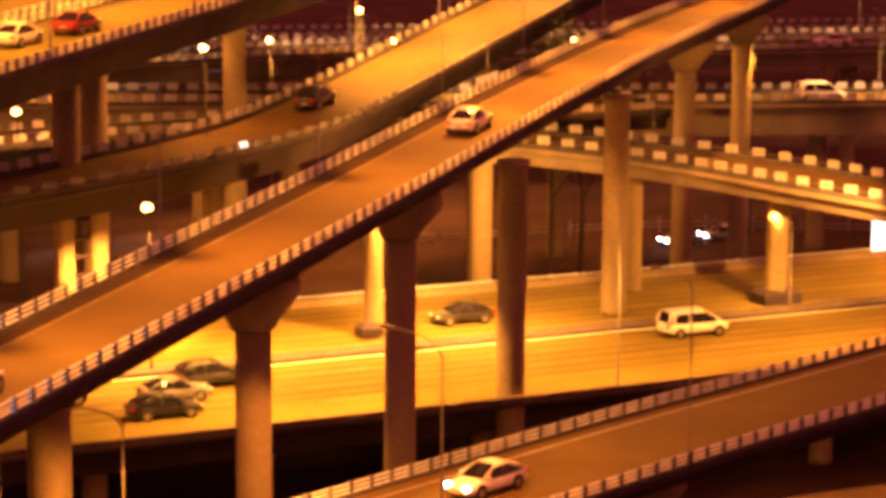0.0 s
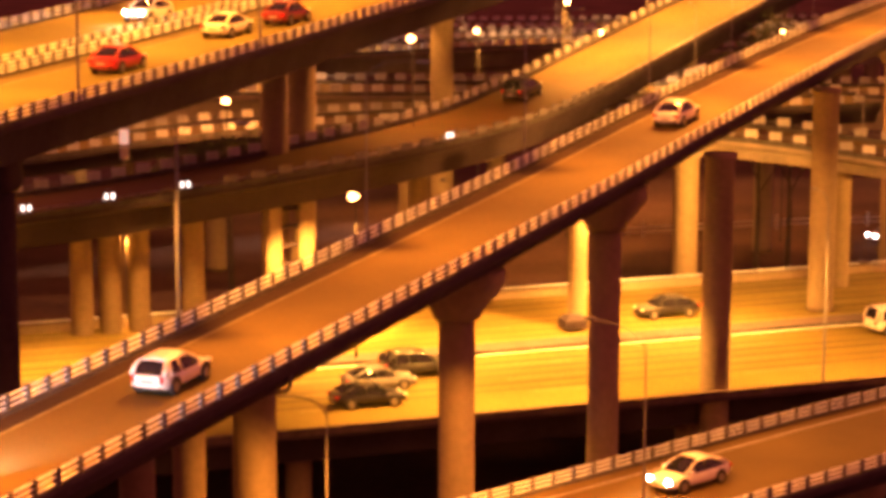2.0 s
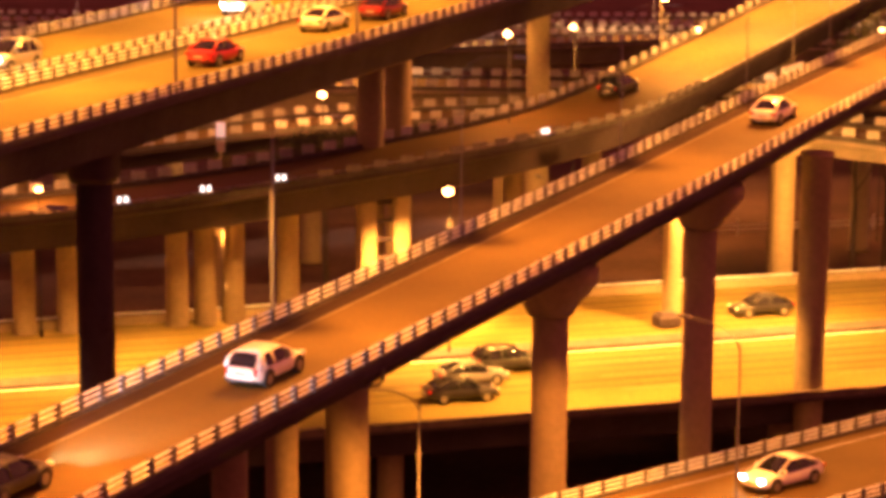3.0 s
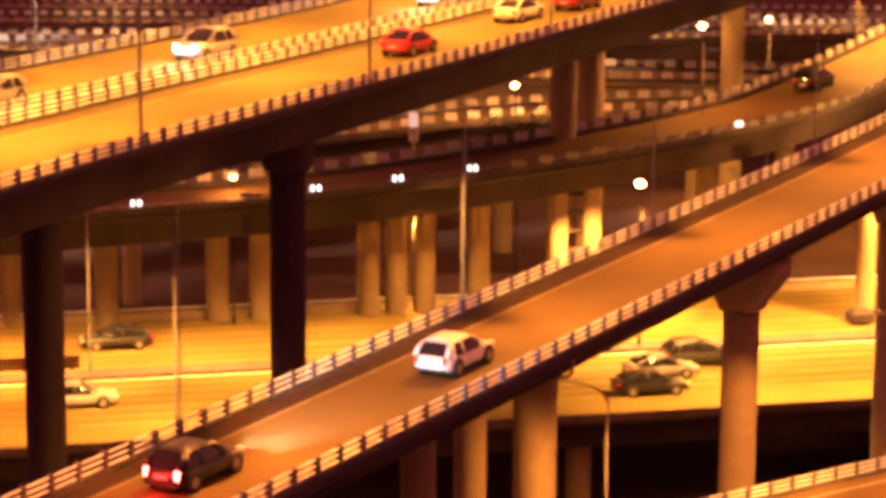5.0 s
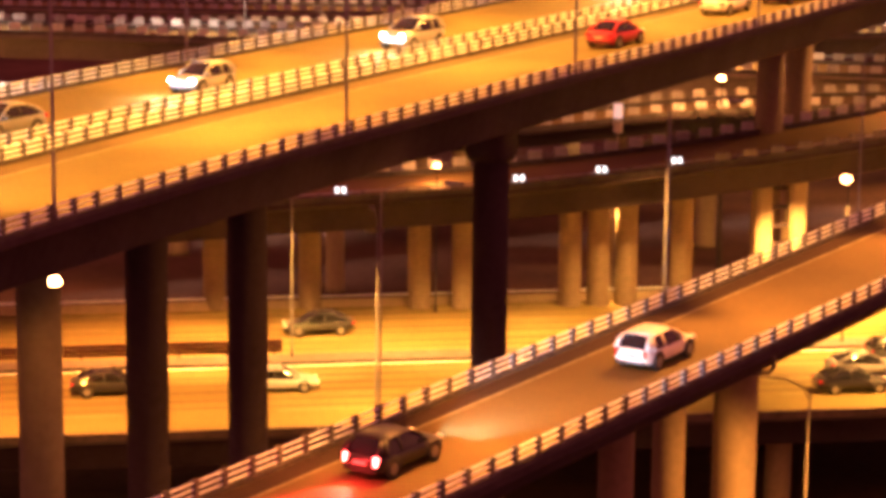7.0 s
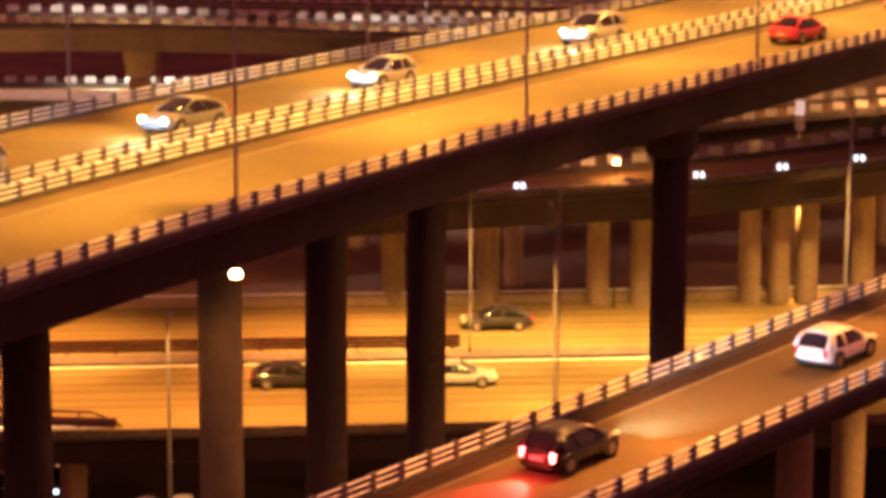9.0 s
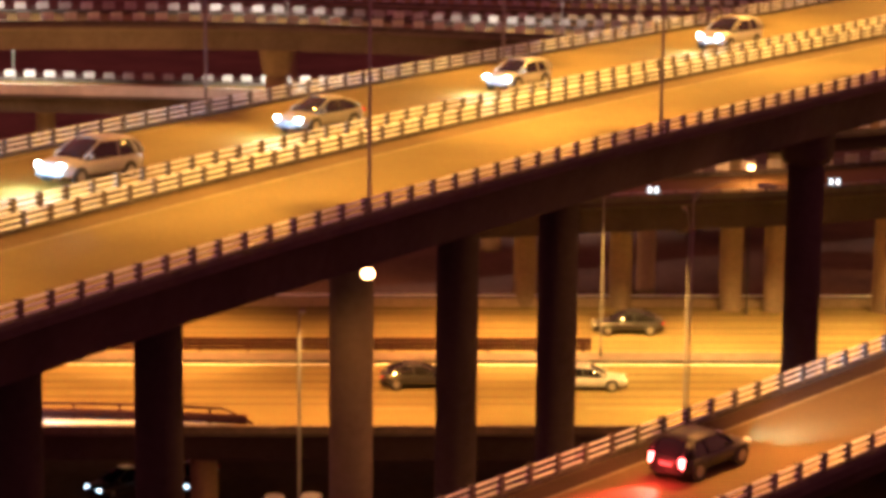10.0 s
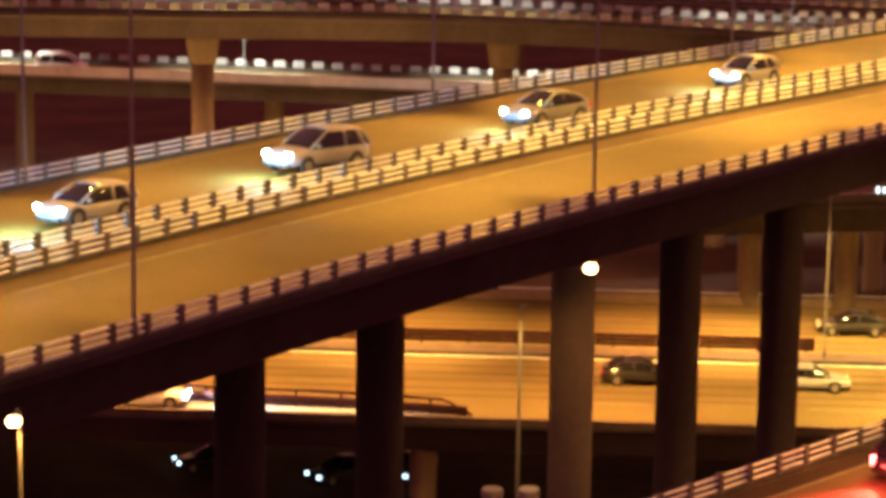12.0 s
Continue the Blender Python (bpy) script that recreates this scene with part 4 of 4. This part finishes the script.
def tree(m, height, spread, label, low=0.35):
    """Tapered trunk, limbs and a crown of many single leaves."""
    root = thing("tree", label, "tree", m, "trees")
    rng = random.Random(int(height * 100))
    bm = bmesh.new()
    tube(bm, [(0, 0, 0), (0.1, 0.05, height * 0.3), (0, 0.1, height * 0.6), (0.05, 0, height * 0.85)], [0.28, 0.2, 0.13, 0.05], 10)
    tips = []
    for k in range(9):
        a, z = k * 2.4, height * (low + (0.8 - low) * k / 9)
        tip = Vector((math.cos(a) * spread * rng.uniform(0.5, 0.9), math.sin(a) * spread * rng.uniform(0.5, 0.9), z + height * 0.18))
        tube(bm, [(0, 0, z), tip * 0.5 + Vector((0, 0, z * 0.5)), tip], [0.09, 0.06, 0.02], 6)
        tips.append(tip)
    part("trunk", bm, BARK, root)
    verts, faces = [], []
    for tip in tips + [Vector((0, 0, height * 0.9))]:
        for _ in range(420):
            c = tip + Vector((rng.gauss(0, 1), rng.gauss(0, 1), rng.gauss(0, 0.8))) * spread * 0.27
            u = Vector((rng.gauss(0, 1), rng.gauss(0, 1), rng.gauss(0, 1))).normalized()
            w = u.cross(Vector((rng.gauss(0, 1), rng.gauss(0, 1), rng.gauss(0, 1)))).normalized()
            k = len(verts)
            q = rng.uniform(0.1, 0.2)
            verts += [tuple(c - u * q), tuple(c + w * q * 0.5), tuple(c + u * q), tuple(c - w * q * 0.5)]
            faces.append((k, k + 1, k + 2, k + 3))
    me = bpy.data.meshes.new("crown")
    me.from_pydata(verts, [], faces)
    part("crown", me, LEAF, root, "dark leafy crown")
    return root


tree(Matrix.Translation((62.5, 214, 0)), 25.5, 3.6, "tall dark leafy tree beside the rising viaduct")
tree(Matrix.Translation((13.4, 190, 0)), 18.6, 3.4, "dark leafy tree behind the rising viaduct", 0.66)
tree(Matrix.Translation((9.8, 192, 0)), 16.4, 2.6, "small dark tree beside a far lamp", 0.66)
tree(Matrix.Translation((66, 216, 0)), 24.0, 4.0, "dark leafy tree between two viaducts")

# ---------------------------------------------------------------- more small things
# a median pier with its footing, lit from the street lamp beside it
pier(link_m, (35.7, 165.9, 0), radians(12), 19.2, 0.66, EXPRESS_Z, capital=False)
bm = bmesh.new()
box(bm, -0.8, 0.8, -0.7, 0.7, 0, 0.9)
bmesh.ops.bevel(bm, geom=[e for e in bm.edges if e.verts[0].co.z > 0.5 and e.verts[1].co.z > 0.5], offset=0.3, segments=1, affect="EDGES")
part("footing", bm, SHADED_CONCRETE, link_m, "sloped concrete footing").matrix_basis = Matrix.Translation((35.2, 164.9, 8.2)) @ Matrix.Rotation(radians(12), 4, "Z")
# rungs that tie the two slim square columns together
sq = [way_c.at(way_c.bearing(d, -1.5)) for d in (5.0, 5.72)]
a, b = [p - n * 1.5 for p, h, n, g in sq]
for k in range(6):
    z = 9.6 + k * 1.3
    bm = bmesh.new()
    tube(bm, [Vector((a.x, a.y, z)), Vector((b.x, b.y, z))], 0.16, 6)
    part("tie_beam", bm, SHADED_CONCRETE, ramp_c, "dark tie beam between slim columns")

# a lit white sign board and a low white fence on the ground behind the expressway
root = thing("sign_board", "lit blank white sign board on two posts", "sign", Matrix.Translation((90.6, 204.2, 0)) @ Matrix.Rotation(radians(-24), 4, "Z"))
bm = bmesh.new()
box(bm, -0.9, 0.9, -0.06, 0.06, 4.9, 7.8)
bmesh.ops.bevel(bm, geom=bm.edges[:], offset=0.03, segments=1, affect="EDGES")
part("panel", bm, WHITE_LAMP, root, "glowing white panel")
for x in (-0.6, 0.6):
    bm = bmesh.new()
    lathe(bm, [(0.09, 0), (0.07, 0.1), (0.07, 5.0)], 8, x=x, y=0.1)
    part("post", bm, POLE, root)
way_f = Way([(58, 243, 0.0), (84, 246, 0.0), (104, 240.5, 0.0), (125, 232, 0.0)], 6, 10)
fence = thing("fence", "low white two-bar fence on the dark ground", "fence")
for z in (0.55, 1.0):
    part("rail_bar", sweep(way_f, bar(-0.05, 0.05, z - 0.12, z)), STEEL, fence)
bm = bmesh.new()
box(bm, -0.08, 0.08, -0.08, 0.08, 0, 1.5)
me = bpy.data.meshes.new("fence_post")
bm.to_mesh(me)
bm.free()
me.materials.append(STEEL)
for s in np.arange(2, way_f.length, 5.0):
    part("fence_post", me, None, fence).matrix_basis = way_f.m(s)
for place, turn in (((83.3, 238, 0), 200), ((88.5, 240, 0), 190)):
    car("sedan", "silver", Matrix.Translation(place) @ Matrix.Rotation(radians(turn), 4, "Z"), True, label="silver sedan with headlights beside a low fence")

# a white board that stands on the edge of the rising viaduct
root = thing("edge_board", "narrow white board on a tall post beside a viaduct", "board", Matrix.Translation((49.7, 188.6, 22.0)) @ Matrix.Rotation(radians(57), 4, "Z"))
bm = bmesh.new()
box(bm, -2.6, 2.6, -0.05, 0.05, 0.9, 1.5)
bmesh.ops.bevel(bm, geom=bm.edges[:], offset=0.02, segments=1, affect="EDGES")
part("panel", bm, WHITE_PAINT, root)
bm = bmesh.new()
lathe(bm, [(0.12, -22.0), (0.1, -21.0), (0.06, 1.4)], 8, y=0.12)
part("post", bm, POST_PAINT, root)

# a small pale sign with two panels on a post among the far viaducts
root = thing("sign_board", "small pale two-panel sign on a tall post", "sign", Matrix.Translation((5.6, 199.5, 0)))
for z0, z1, mat in ((16.6, 17.8, SIGN_LIT), (15.4, 16.4, BOARD_PAINT)):
    bm = bmesh.new()
    box(bm, -0.36, 0.36, -0.06, 0.06, z0, z1)
    bmesh.ops.bevel(bm, geom=bm.edges[:], offset=0.03, segments=1, affect="EDGES")
    part("panel", bm, mat, root, "dim lit white panel" if mat is SIGN_LIT else "grey panel")
bm = bmesh.new()
lathe(bm, [(0.12, 0), (0.1, 0.5), (0.07, 17.6)], 8, y=0.14)
part("post", bm, POST_PAINT, root)
